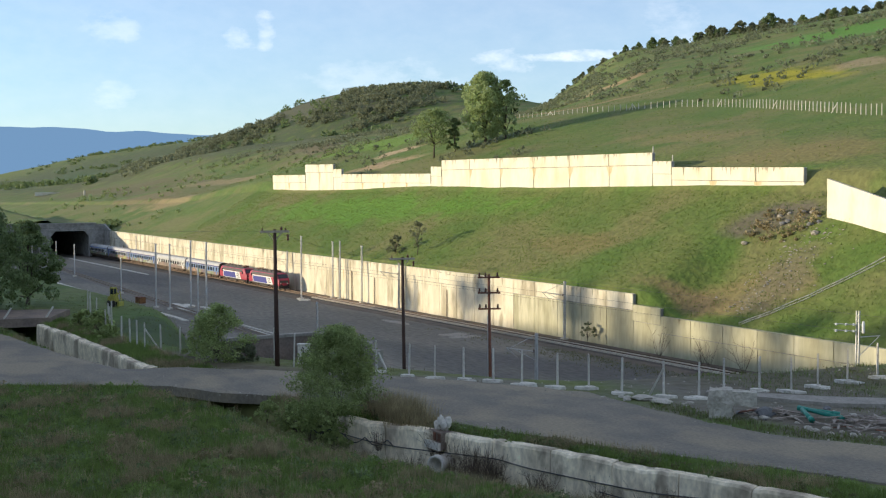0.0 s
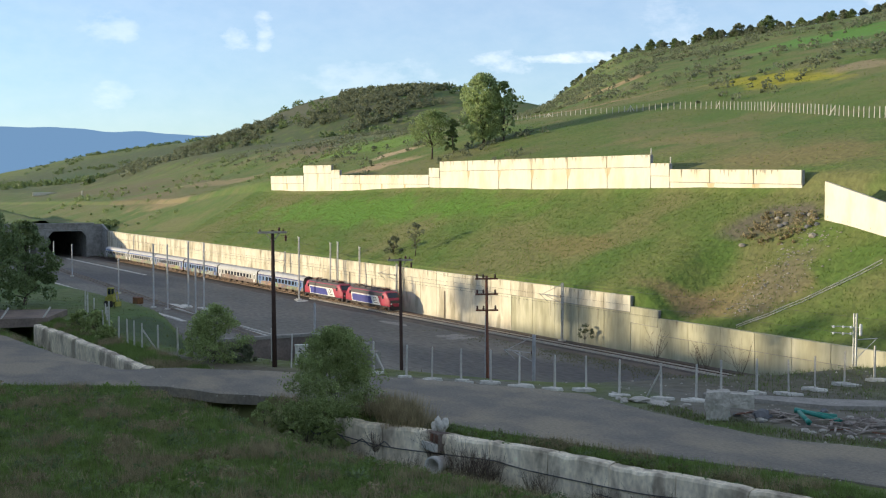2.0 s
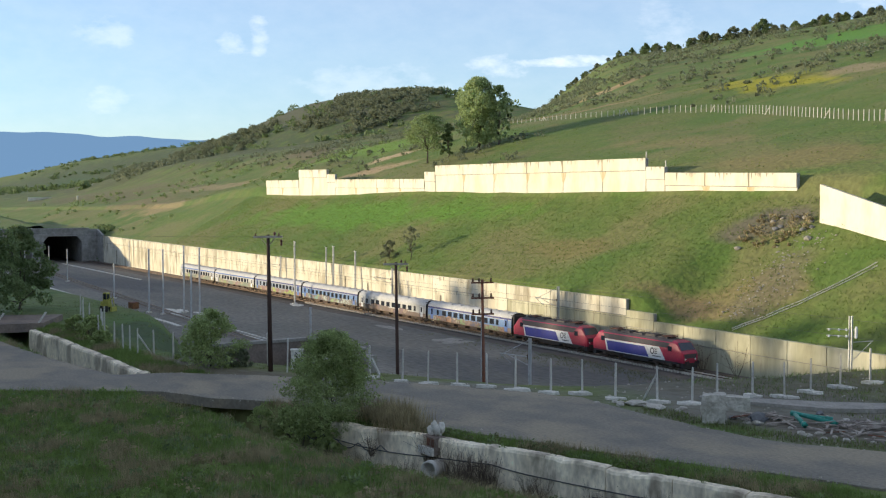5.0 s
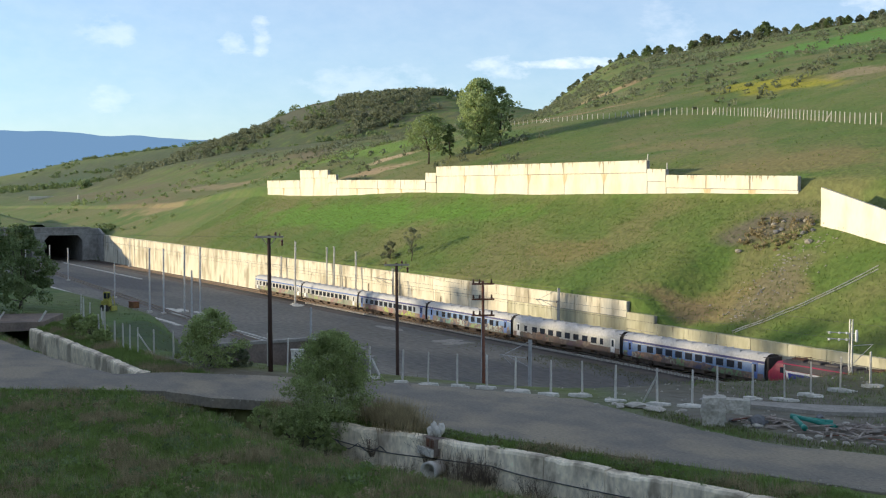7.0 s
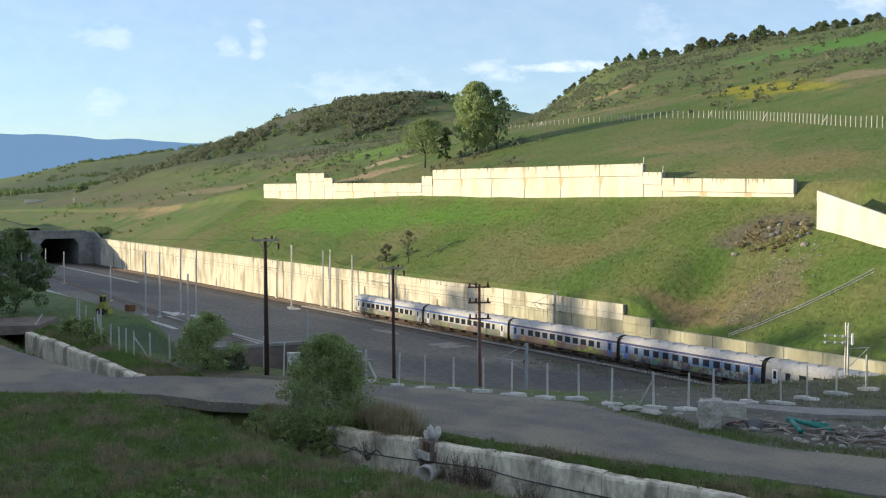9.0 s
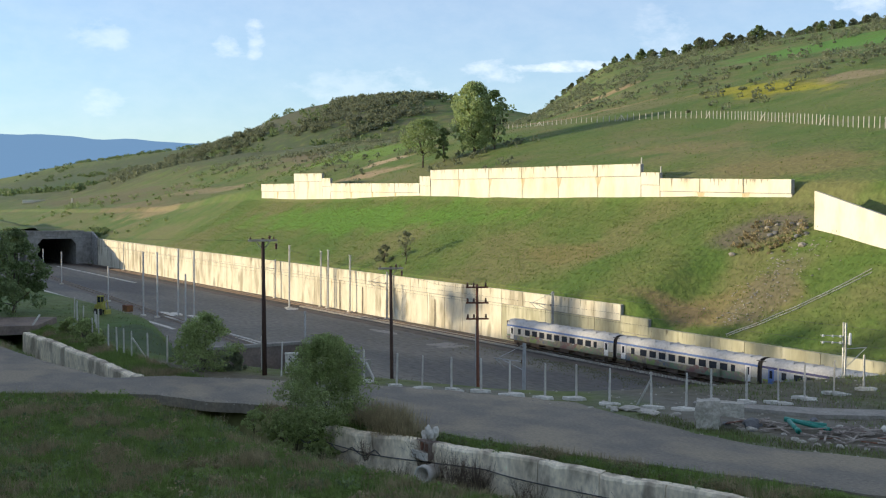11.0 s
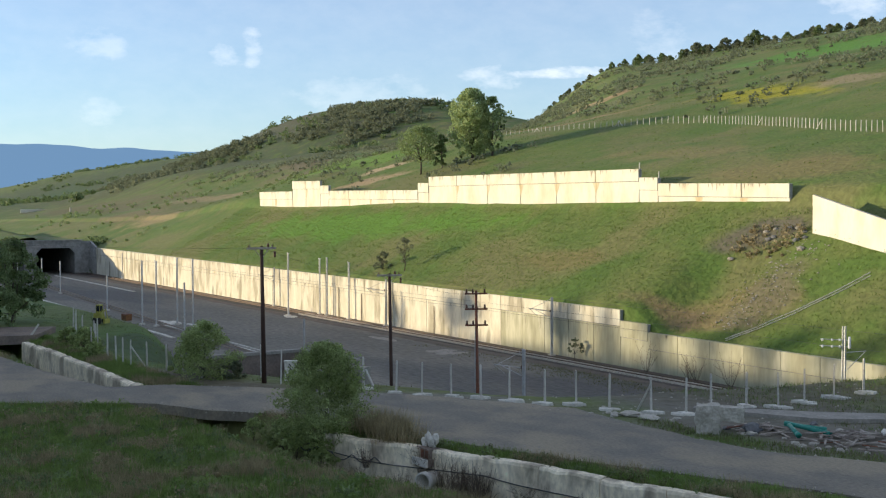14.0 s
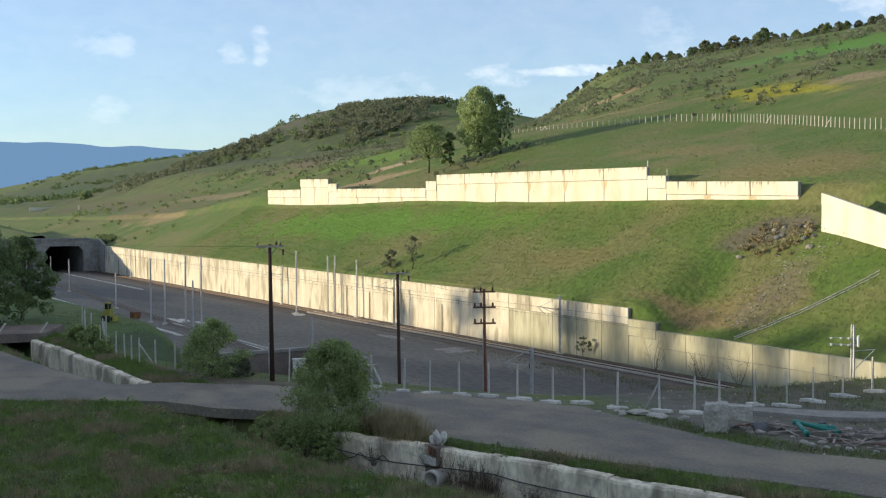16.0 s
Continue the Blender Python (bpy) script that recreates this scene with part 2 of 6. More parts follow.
def land(x, y):
    if y >= 109.3:
        s = lerp(x, [(-1500, 0.25), (-900, 0.45), (-650, 1.0)])
        s += (lerp(x, [(-720, 0.42), (-420, 0.66), (-325, 1.0)]) - s) * smooth(260, 165, y)
        a = 8.6 + 8.6 * (lerp(x, [(-126, 1), (-119, 0.6), (-80, 0.52)]) - 1) * smooth(134, 109, y)
        h = a + (lerp(y, PROFILE) - 8.6) * s
        # the spur ends in a dip that runs away from the tree on the slope
        if y > 185 and h > 38:
            h = 38 + (h - 38) * (1 - 0.52 * smooth(60, -60, x + 1.30 * y) * smooth(185, 240, y))
        ripple = smooth(112, 160, y)
        h += ripple * (1.6 * noise.noise(Vector((x / 55, y / 40, 3))) + 0.25 * noise.noise(Vector((x / 9, y / 9, 5))))
        h += 0.4 * smooth(111, 118, y) * smooth(138, 131, y) * noise.noise(Vector((x / 8, y / 5, 14)))
        h += 5.0 * smooth(240, 420, y) * noise.noise(Vector((x / 160, y / 120, 8)))
        b = lerp(x, CREST) * math.exp(-((y - 600) / (215 if y < 600 else 260)) ** 2) + 3 * noise.noise(Vector((x / 120, y / 90, 1)))
        if y > 170:
            k = 8.0
            h = max(h, b) + k * math.exp(-abs(h - b) / k) * 0.5
        return h
    if y <= -8:
        up = smooth(-8, -70, y)
        return 21.3 + (lerp(x, RIDGE) - 21.3) * up
    # bench with road and channel
    d = math.hypot(x, y)
    h = BENCH - 0.04 + 0.2 * smooth(64, 46, d) + 9.8 * math.exp(-(d / 18) ** 1.5)
    h += 8.5 * smooth(6, -8, y) * smooth(15, 40, d)
    h += 0.25 * noise.noise(Vector((x / 4.5, y / 4.5, 2))) * smooth(60, 30, d)
    yc = lerp(x, CHANNEL)
    gap = yc - y
    if gap > -0.4:
        h = min(h, 9.4 + lerp(x, [(-57, 0.9), (-52, 0.5), (-46, 0.36)]) * max(0.0, gap - 1.4))
    else:
        h = BENCH - 0.04 + 0.05 * noise.noise(Vector((x / 2, y / 2, 9)))
    if x > -60:
        h += 0.6 * smooth(52, 62, y) * smooth(-53, -46, x)
    e = lerp(x, EDGE)
    return h + (-0.06 - h) * smooth(e, e + 11, y)


def axis(*runs):
    vals = []
    for a, b, step in runs:
        vals += list(np.arange(a, b, step))
    return vals + [runs[-1][1]]


XS = axis((-4600, -2400, 110), (-2400, -900, 40), (-900, -420, 12), (-420, -125, 4), (-125, -15, 0.8), (-15, 60, 6), (60, 500, 55))
YS = axis((-600, -70, 60), (-70, -4, 6), (-4, 16, 1.0), (16, 48, 0.5), (48, 109.05, 3)) + [109.5] + \
    axis((110, 134.4, 1.6)) + [134.6, 135.6] + axis((136.5, 180, 2), (180, 460, 8), (460, 1100, 28), (1100, 4600, 250))
gv = [(x, y, land(x, y)) for y in YS for x in XS]
nx = len(XS)
gf = [(j * nx + i, j * nx + i + 1, (j + 1) * nx + i + 1, (j + 1) * nx + i) for j in range(len(YS) - 1) for i in range(nx - 1)]


FIELDS = [  # centre x, y, half sizes along and across, turn in degrees, colour: fields, scars and worn earth
    (-800, 250, 420, 85, 6, (0.075, 0.085, 0.035)), (-1500, 430, 900, 130, 3, (0.055, 0.075, 0.035)), (-2300, 300, 700, 90, 4, (0.06, 0.085, 0.04)),
    (-330, 172, 48, 11, 12, (0.13, 0.22, 0.03)), (-1380, 355, 330, 45, 8, (0.05, 0.12, 0.04)), (-1000, 205, 120, 18, 5, (0.16, 0.17, 0.06)),
    (-203, 221, 26, 9, -10, (0.30, 0.28, 0.02)), (-280, 151, 15, 4, 25, (0.36, 0.26, 0.15)), (-275, 208, 30, 5, 35, (0.30, 0.20, 0.11)),
    (-322, 273, 8, 14, 10, (0.32, 0.22, 0.12)), (-446, 169, 38, 10, 20, (0.29, 0.23, 0.115)), (-457, 140, 50, 10, 0, (0.17, 0.14, 0.065)),
    (-155, 119, 9, 3, 0, (0.17, 0.15, 0.055)), (-112, 116, 8, 5, 20, (0.19, 0.155, 0.065)), (-119, 128, 9, 3, 20, (0.13, 0.11, 0.08)),
    (-250, 127, 60, 6, 2, (0.09, 0.20, 0.02)), (-265, 318, 50, 22, 0, (0.09, 0.22, 0.03)), (-182, 227, 12, 6, 0, (0.26, 0.21, 0.12)),
    (-169, 160, 22, 5, -8, (0.19, 0.165, 0.065)), (-127, 145, 16, 7, 0, (0.18, 0.155, 0.06)), (-432, 215, 70, 18, 0, (0.15, 0.125, 0.07)),
    (-44, 48, 11, 8, 30, (0.17, 0.15, 0.12)), (-52, 52, 9, 8, 40, (0.14, 0.125, 0.095)), (-74, 27, 9, 2.5, 20, (0.14, 0.115, 0.08)), (-59, 37.3, 9, 1.6, 37, (0.19, 0.17, 0.13)),
    (-1150, 520, 260, 50, 0, (0.10, 0.10, 0.06)), (-1350, 305, 430, 60, -15, (0.035, 0.085, 0.030)), (-620, 168, 150, 24, 0, (0.135, 0.12, 0.055)),
    (-412, 134, 30, 6, 10, (0.27, 0.21, 0.10)), (-405, 212, 45, 11, -20, (0.12, 0.22, 0.03)), (-292, 161, 9, 4, 30, (0.42, 0.31, 0.19)),
    (-38, 46, 7.5, 4.5, 30, (0.16, 0.135, 0.105)), (-50, 55, 9, 6, 40, (0.13, 0.115, 0.07)), (-96, 30.5, 13, 4.5, -10, (0.045, 0.075, 0.022)), (-108.5, 118.5, 4, 6, 0, (0.155, 0.135, 0.075)), (-121, 112.5, 9, 2.2, 0, (0.19, 0.14, 0.07)), (-330, 262, 14, 9, 40, (0.34, 0.25, 0.13))]


def ground_material():
    """Grass over earth with fields, scars and worn ground of their own outlines."""
    m = mat("hill_grass", (0.080, 0.135, 0.024), (0.125, 0.150, 0.040), scale=0.11, fine=1.1, bump=0.35,
            third=(0.145, 0.15, 0.052), third_scale=0.05, edge=(0.38, 0.66), contrast=0.24)
    n, l = m.node_tree.nodes, m.node_tree.links
    hv = next(x for x in n if x.type == "HUE_SAT")
    geo = n.new("ShaderNodeNewGeometry")
    wob = n.new("ShaderNodeTexNoise")
    wob.inputs["Scale"].default_value, wob.inputs["Detail"].default_value = 0.12, 7
    l.new(geo.outputs["Position"], wob.inputs["Vector"])
    for x, y, a, b, turn, c in FIELDS:
        mp = n.new("ShaderNodeMapping")
        mp.vector_type = "TEXTURE"
        mp.inputs["Location"].default_value = (x, y, 0)
        mp.inputs["Rotation"].default_value = (0, 0, radians(turn))
        mp.inputs["Scale"].default_value = (a, b, 1e6)
        l.new(geo.outputs["Position"], mp.inputs["Vector"])
        ln = n.new("ShaderNodeVectorMath")
        ln.operation = "LENGTH"
        l.new(mp.outputs["Vector"], ln.inputs[0])
        ad = n.new("ShaderNodeMath")
        ad.operation = "MULTIPLY_ADD"
        l.new(wob.outputs["Fac"], ad.inputs[0])
        ad.inputs[1].default_value = 2.4
        l.new(ln.outputs["Value"], ad.inputs[2])
        mr = n.new("ShaderNodeMapRange")
        mr.inputs["From Min"].default_value, mr.inputs["From Max"].default_value = 2.3, 1.75
        mr.inputs["To Max"].default_value = 0.85
        l.new(ad.outputs[0], mr.inputs["Value"])
        mx = n.new("ShaderNodeMix")
        mx.data_type = "RGBA"
        l.new(mr.outputs["Result"], mx.inputs["Factor"])
        l.new(hv.inputs["Color"].links[0].from_socket, mx.inputs["A"])
        mx.inputs["B"].default_value = (*c, 1)
        l.new(mx.outputs["Result"], hv.inputs["Color"])
    return m


GRASS = ground_material()
ground = tagged(new("ground", raw_mesh("ground", gv, gf, GRASS, True)), "grassy hillside and valley ground", "ground", kind="structure")

# dark ballast yard, a sheet over the cutting's floor
bm = bmesh.new()
box(bm, -470, 120, 46, 102.2, -0.5, 0.03)
solo("yard_ground", bm, YARD, "dark grey levelled railway yard beside the track", "ground", kind="structure")


def rail_line(y, x0, x1, name, label, bed=None, steel=None, high=0.22):
    track = thing(name, pose(0, y, 0), label, "railway track", kind="structure")
    bm = bmesh.new()
    pr = [(-2.2, 0.0), (-1.7, high), (1.7, high), (2.6, 0.0)]
    a = [bm.verts.new((x0, p, z)) for p, z in pr]
    b = [bm.verts.new((x1, p, z)) for p, z in pr]
    for i in range(3):
        bm.faces.new((a[i], b[i], b[i + 1], a[i + 1]))
    part("ballast_bed", bm, bed or BED_DARK, track)
    for s in (-0.75, 0.75):
        bm = bmesh.new()
        box(bm, x0, x1, s - 0.035, s + 0.035, 0.40, 0.47)
        box(bm, x0, x1, s - 0.012, s + 0.012, 0.32, 0.40)
        box(bm, x0, x1, s - 0.075, s + 0.075, 0.30, 0.32)
        part("rail", bm, steel or RAIL, track)
    return track


def sleepers(track, x0, x1, step=0.62):
    bm = bmesh.new()
    v = [(-0.15, -1.3, 0.0), (0.15, -1.3, 0.0), (0.15, 1.3, 0.0), (-0.15, 1.3, 0.0)]
    lo = [bm.verts.new(p) for p in v]
    hi = [bm.verts.new((p[0] * 0.85, p[1] * 0.98, 0.33)) for p in v]
    bm.faces.new(hi)
    for i in range(4):
        bm.faces.new((lo[i], lo[(i + 1) % 4], hi[(i + 1) % 4], hi[i]))
    me = mesh_of("sleeper", bm, SLEEPER)
    for i in range(int((x1 - x0) / step)):
        ob = new("sleeper", me)
        ob.parent = track
        ob.location = (x0 + i * step, 0, 0)


main_track = rail_line(105.2, -470, 300, "main_track", "ballasted railway track with concrete sleepers along the wall", high=0.08)
sleepers(main_track, -225, -78)


STAIN_RUST = mat("rusty_runoff_stain", (0.56, 0.44, 0.25), (0.62, 0.52, 0.35), scale=1.2, fine=6, bump=0.02, stretch=(1, 1, 0.2), contrast=0.08)


def wall_run(name, y, spans, panel, label, thick=0.6, band=2.4, gap=0.05, proud=0.1, drips=0.5, seam=0.05, rust=False):
    """A retaining wall of cast panels with recessed joints and an upper course set proud."""
    root = thing(name, pose(0, y, 0), label, "retaining wall", kind="structure")

    def streak(x, z, w, drop, out, colour):
        """A ragged run-off stain, widest at the top."""
        f = [(x - w, z), (x - w * 0.7, z - drop * 0.35), (x - w * 0.2, z - drop), (x + w * 0.15, z - drop * 0.75), (x + w * 0.6, z - drop * 0.5), (x + w, z)]
        bm = bmesh.new()
        bm.faces.new([bm.verts.new((px, out, pz)) for px, pz in f])
        part("stain", bm, colour, root)

    for x0, x1, zb, zt0, zt1, body, cap in spans:
        k = max(1, round((x1 - x0) / panel))
        slope = (zt1 - zt0) / (x1 - x0)
        for i in range(k):
            a, b = x0 + (x1 - x0) * i / k, x0 + (x1 - x0) * (i + 1) / k
            za, zz = zt0 + slope * (a - x0), zt0 + slope * (b - x0)
            for lo, (ha, hb), out, m_ in ((zb, (za - band, zz - band), 0.0, body), (None, (za, zz), proud, cap)):
                bm = bmesh.new()
                la, lb = (lo, lo) if lo is not None else (za - band + seam, zz - band + seam)
                sx = random.uniform(-0.015, 0.015)
                q = [(a + gap, la), (b - gap, lb), (b - gap, hb), (a + gap, ha)]
                f = [bm.verts.new((px, -out + sx, pz)) for px, pz in q]
                r = [bm.verts.new((px, thick, pz)) for px, pz in q]
                bm.faces.new(f), bm.faces.new(r[::-1])
                for j in range(4):
                    bm.faces.new((f[j], r[j], r[(j + 1) % 4], f[(j + 1) % 4]))
                part("panel", bm, m_, root)
            if rust and i:
                # rusty run-off spreading from the joint under the upper course
                streak(a + random.uniform(0.1, 0.4), za - band, random.uniform(0.5, 0.9), random.uniform(1.8, 2.6), -0.03, STAIN_RUST)
                streak(a + 0.1, za - band, 0.22, random.uniform(2.0, 2.6), -0.036, STAIN_TAN)
        for i in range(int((x1 - x0) * drips)):
            x = random.uniform(x0 + 0.7, x1 - 0.7)
            z = zt0 + slope * (x - x0)
            streak(x, z - 0.02, random.uniform(0.05, 0.2), random.uniform(0.3, 1.5), -proud - 0.022, STAIN if body is not CONCRETE_OLD_SHADED else STAIN_DULL)
            if not rust and random.random() < 0.45:
                x = random.uniform(x0 + 0.7, x1 - 0.7)
                streak(x, zt0 + slope * (x - x0) - band, random.uniform(0.06, 0.22), random.uniform(0.6, 3.2), -0.03, STAIN_DULL if body is CONCRETE_OLD_SHADED else STAIN if random.random() < 0.6 else STAIN_TAN)
        bm = bmesh.new()
        q = [(x0, zb), (x1, zb), (x1, zt1 - 0.06), (x0, zt0 - 0.06)]
        f = [bm.verts.new((px, 0.08, pz)) for px, pz in q]
        r = [bm.verts.new((px, thick - 0.1, pz)) for px, pz in q]
        bm.faces.new(f), bm.faces.new(r[::-1])
        for j in range(4):
            bm.faces.new((f[j], r[j], r[(j + 1) % 4], f[(j + 1) % 4]))
        part("core", bm, CONCRETE_GREY, root)
    return root


STAIN_DULL = mat("dull_runoff_stain", (0.34, 0.31, 0.215), (0.41, 0.38, 0.27), scale=1.2, fine=6, bump=0.02, stretch=(1, 1, 0.2))
STAIN_TAN = mat("tan_runoff_stain", (0.50, 0.38, 0.20), (0.58, 0.47, 0.29), scale=1.2, fine=6, bump=0.02, stretch=(1, 1, 0.2), contrast=0.08)
wall_run("lower_wall", 109.0, [(-407, -157, -0.4, 9.1, 8.35, CONCRETE, CONCRETE), (-157, -127.0, -0.4, 8.35, 8.2, CONCRETE_OLD_SHADED, CONCRETE),
                               (-127.0, -121.2, -0.4, 6.7, 6.6, CONCRETE_OLD_SHADED, CONCRETE_OLD_SHADED), (-121.2, 40, -0.4, 5.5, 4.6, CONCRETE_OLD_SHADED, CONCRETE_OLD_SHADED)],
         6.0, "long stained concrete retaining wall beside the railway track", seam=0.11)
wall_run("upper_wall", 135.0, [(*span, CONCRETE_PALE, CONCRETE_PALE) for span in (
    (-319, -296, 22, 27.4, 27.3), (-296, -278.3, 22, 30.1, 29.9), (-278.3, -273.3, 22, 28.6, 28.6), (-273.3, -227.5, 22, 27.2, 26.8),
    (-227.5, -222.8, 22, 28.4, 28.3), (-222.8, -152.5, 22, 29.7, 29.5), (-152.5, -147.7, 22, 28.0, 27.9), (-147.7, -119.1, 22, 26.9, 26.4))],
    11.0, "stepped pale concrete retaining wall up on the grass slope", band=2.2, gap=0.11, proud=0.14, drips=0.8, seam=0.09, rust=True)


# ---- the train ----
def paint(name, c, rough=0.4, dirt=(0.12, 0.10, 0.08)):
    return mat(name, c, tuple(a * 0.82 + d * 0.18 for a, d in zip(c, dirt)), scale=0.7, rough=rough, fine=4, bump=0.01, spec=0.4)


RED = paint("red_loco_paint", (0.38, 0.018, 0.055))
BLUE = paint("blue_loco_paint", (0.025, 0.035, 0.26))
CREAM = paint("white_loco_paint", (0.74, 0.73, 0.70))
ROOF_DARK = paint("dark_loco_roof", (0.07, 0.06, 0.06), 0.7)
BLACK = paint("black_underframe", (0.035, 0.03, 0.028), 0.8)
BROWN_UNDER = mat("dusty_underframe", (0.13, 0.09, 0.06), (0.07, 0.05, 0.04), scale=1.2, fine=7, bump=0.1)
GREY_ROOF = paint("grey_coach_roof", (0.46, 0.455, 0.44), 0.6)
COACH_BLUE = paint("coach_light_blue", (0.095, 0.19, 0.37))
COACH_NAVY = paint("coach_navy", (0.03, 0.035, 0.16))
COACH_MID = paint("coach_mid_blue", (0.07, 0.15, 0.40))
COACH_PALE = paint("coach_pale_blue", (0.26, 0.30, 0.36))
COACH_WHITE = paint("coach_white", (0.43, 0.42, 0.385))
GLASS = mat("tinted_glass", (0.02, 0.025, 0.035), (0.03, 0.035, 0.045), rough=0.08, bump=0, spec=0.6)
LAMP = mat("headlamp_glass", (0.85, 0.85, 0.8), rough=0.1, bump=0)


def graffiti(name, colors, base):
    """Overlapping sprayed blobs in several colours over the paint."""
    m = bpy.data.materials.new(name)
    m.use_nodes = True
    n, l = m.node_tree.nodes, m.node_tree.links
    b = n["Principled BSDF"]
    b.inputs["Roughness"].default_value = 0.55
    co = n.new("ShaderNodeTexCoord")
    warp = n.new("ShaderNodeTexNoise")
    warp.inputs["Scale"].default_value = 1.4
    l.new(co.outputs["Object"], warp.inputs["Vector"])
    add = n.new("ShaderNodeVectorMath")
    add.operation = "MULTIPLY_ADD"
    l.new(warp.outputs["Color"], add.inputs[0])
    add.inputs[1].default_value = (1.6, 1.6, 1.6)
    l.new(co.outputs["Object"], add.inputs[2])
    vo = n.new("ShaderNodeTexVoronoi")
    vo.inputs["Scale"].default_value = 0.55
    l.new(add.outputs["Vector"], vo.inputs["Vector"])
    sep = n.new("ShaderNodeSeparateColor")
    l.new(vo.outputs["Color"], sep.inputs["Color"])
    ra = n.new("ShaderNodeValToRGB")
    ra.color_ramp.interpolation = "CONSTANT"
    while len(ra.color_ramp.elements) < len(colors):
        ra.color_ramp.elements.new(0.5)
    for i, c in enumerate(colors):
        ra.color_ramp.elements[i].position = i / len(colors)
        ra.color_ramp.elements[i].color = (*c, 1)
    l.new(sep.outputs["Red"], ra.inputs["Fac"])
    no = n.new("ShaderNodeTexNoise")
    no.inputs["Scale"].default_value, no.inputs["Detail"].default_value = 2.4, 5
    l.new(co.outputs["Object"], no.inputs["Vector"])
    mx = n.new("ShaderNodeMix")
    mx.data_type = "RGBA"
    mr = n.new("ShaderNodeMapRange")
    mr.inputs["From Min"].default_value, mr.inputs["From Max"].default_value = 0.47, 0.53
    l.new(no.outputs["Fac"], mr.inputs["Value"])
    l.new(mr.outputs["Result"], mx.inputs["Factor"])
    l.new(ra.outputs["Color"], mx.inputs["A"])
    mx.inputs["B"].default_value = (*base, 1)
    l.new(mx.outputs["Result"], b.inputs["Base Color"])
    return m


TAGS_BROWN = graffiti("brown_graffiti", [(0.198, 0.112, 0.066), (0.119, 0.073, 0.053), (0.238, 0.165, 0.112), (0.145, 0.079, 0.086), (0.079, 0.086, 0.066)], (0.132, 0.086, 0.066))
TAGS_ORANGE = graffiti("orange_graffiti", [(0.343, 0.178, 0.099), (0.165, 0.238, 0.106), (0.224, 0.145, 0.112), (0.079, 0.066, 0.106), (0.330, 0.304, 0.238)], (0.158, 0.106, 0.079))
TAGS_GREEN = graffiti("green_graffiti", [(0.198, 0.264, 0.079), (0.132, 0.198, 0.119), (0.277, 0.251, 0.145), (0.211, 0.106, 0.092), (0.092, 0.132, 0.185)], (0.198, 0.165, 0.132))
TAGS_TEAL = graffiti("teal_graffiti", [(0.106, 0.224, 0.185), (0.297, 0.343, 0.304), (0.040, 0.053, 0.086), (0.198, 0.277, 0.106), (0.172, 0.119, 0.092)], (0.158, 0.112, 0.092))
TAGS_LIME = graffiti("lime_graffiti", [(0.264, 0.158, 0.112), (0.264, 0.343, 0.040), (0.198, 0.079, 0.073), (0.224, 0.185, 0.158), (0.119, 0.092, 0.086)], (0.198, 0.132, 0.099))

HALF = [(1.38, 1.05), (1.41, 1.5), (1.41, 2.2), (1.39, 2.75), (1.35, 3.2)]
ROOF_ARC = [(1.35, 3.2), (1.27, 3.5), (1.06, 3.8), (0.75, 3.98), (0.38, 4.06), (0.0, 4.08)]


def loft(bm, ring, xs):
    """A ring of (y, z) swept along x."""
    rows = [[bm.verts.new((x, y, z)) for y, z in ring] for x in xs]
    for a, b in zip(rows, rows[1:]):
        for i in range(len(ring) - 1):
            bm.faces.new((a[i], b[i], b[i + 1], a[i + 1]))
    return rows


def bogie(parent, x, wheels=(-1.25, 1.25)):
    bm = bmesh.new()
    for s in (-1, 1):
        box(bm, x - 2.0, x + 2.0, s * 1.02 - 0.09, s * 1.02 + 0.09, 0.5, 0.82)
        for w in wheels:
            box(bm, x + w - 0.22, x + w + 0.22, s * 1.08 - 0.12, s * 1.08 + 0.12, 0.3, 0.72)
        box(bm, x - 0.4, x + 0.4, s * 1.1 - 0.12, s * 1.1 + 0.12, 0.62, 1.0)
    box(bm, x - 0.3, x + 0.3, -1.0, 1.0, 0.45, 0.85)
    b = part("bogie", bm, BROWN_UNDER, parent)
    for w in wheels:
        for s in (-0.75, 0.75):
            bm = bmesh.new()
            beam(bm, (x + w, s - 0.07, 0.46), (x + w, s + 0.07, 0.46), 0.46, n=16)
            part("wheel", bm, RAIL, b)
    return b


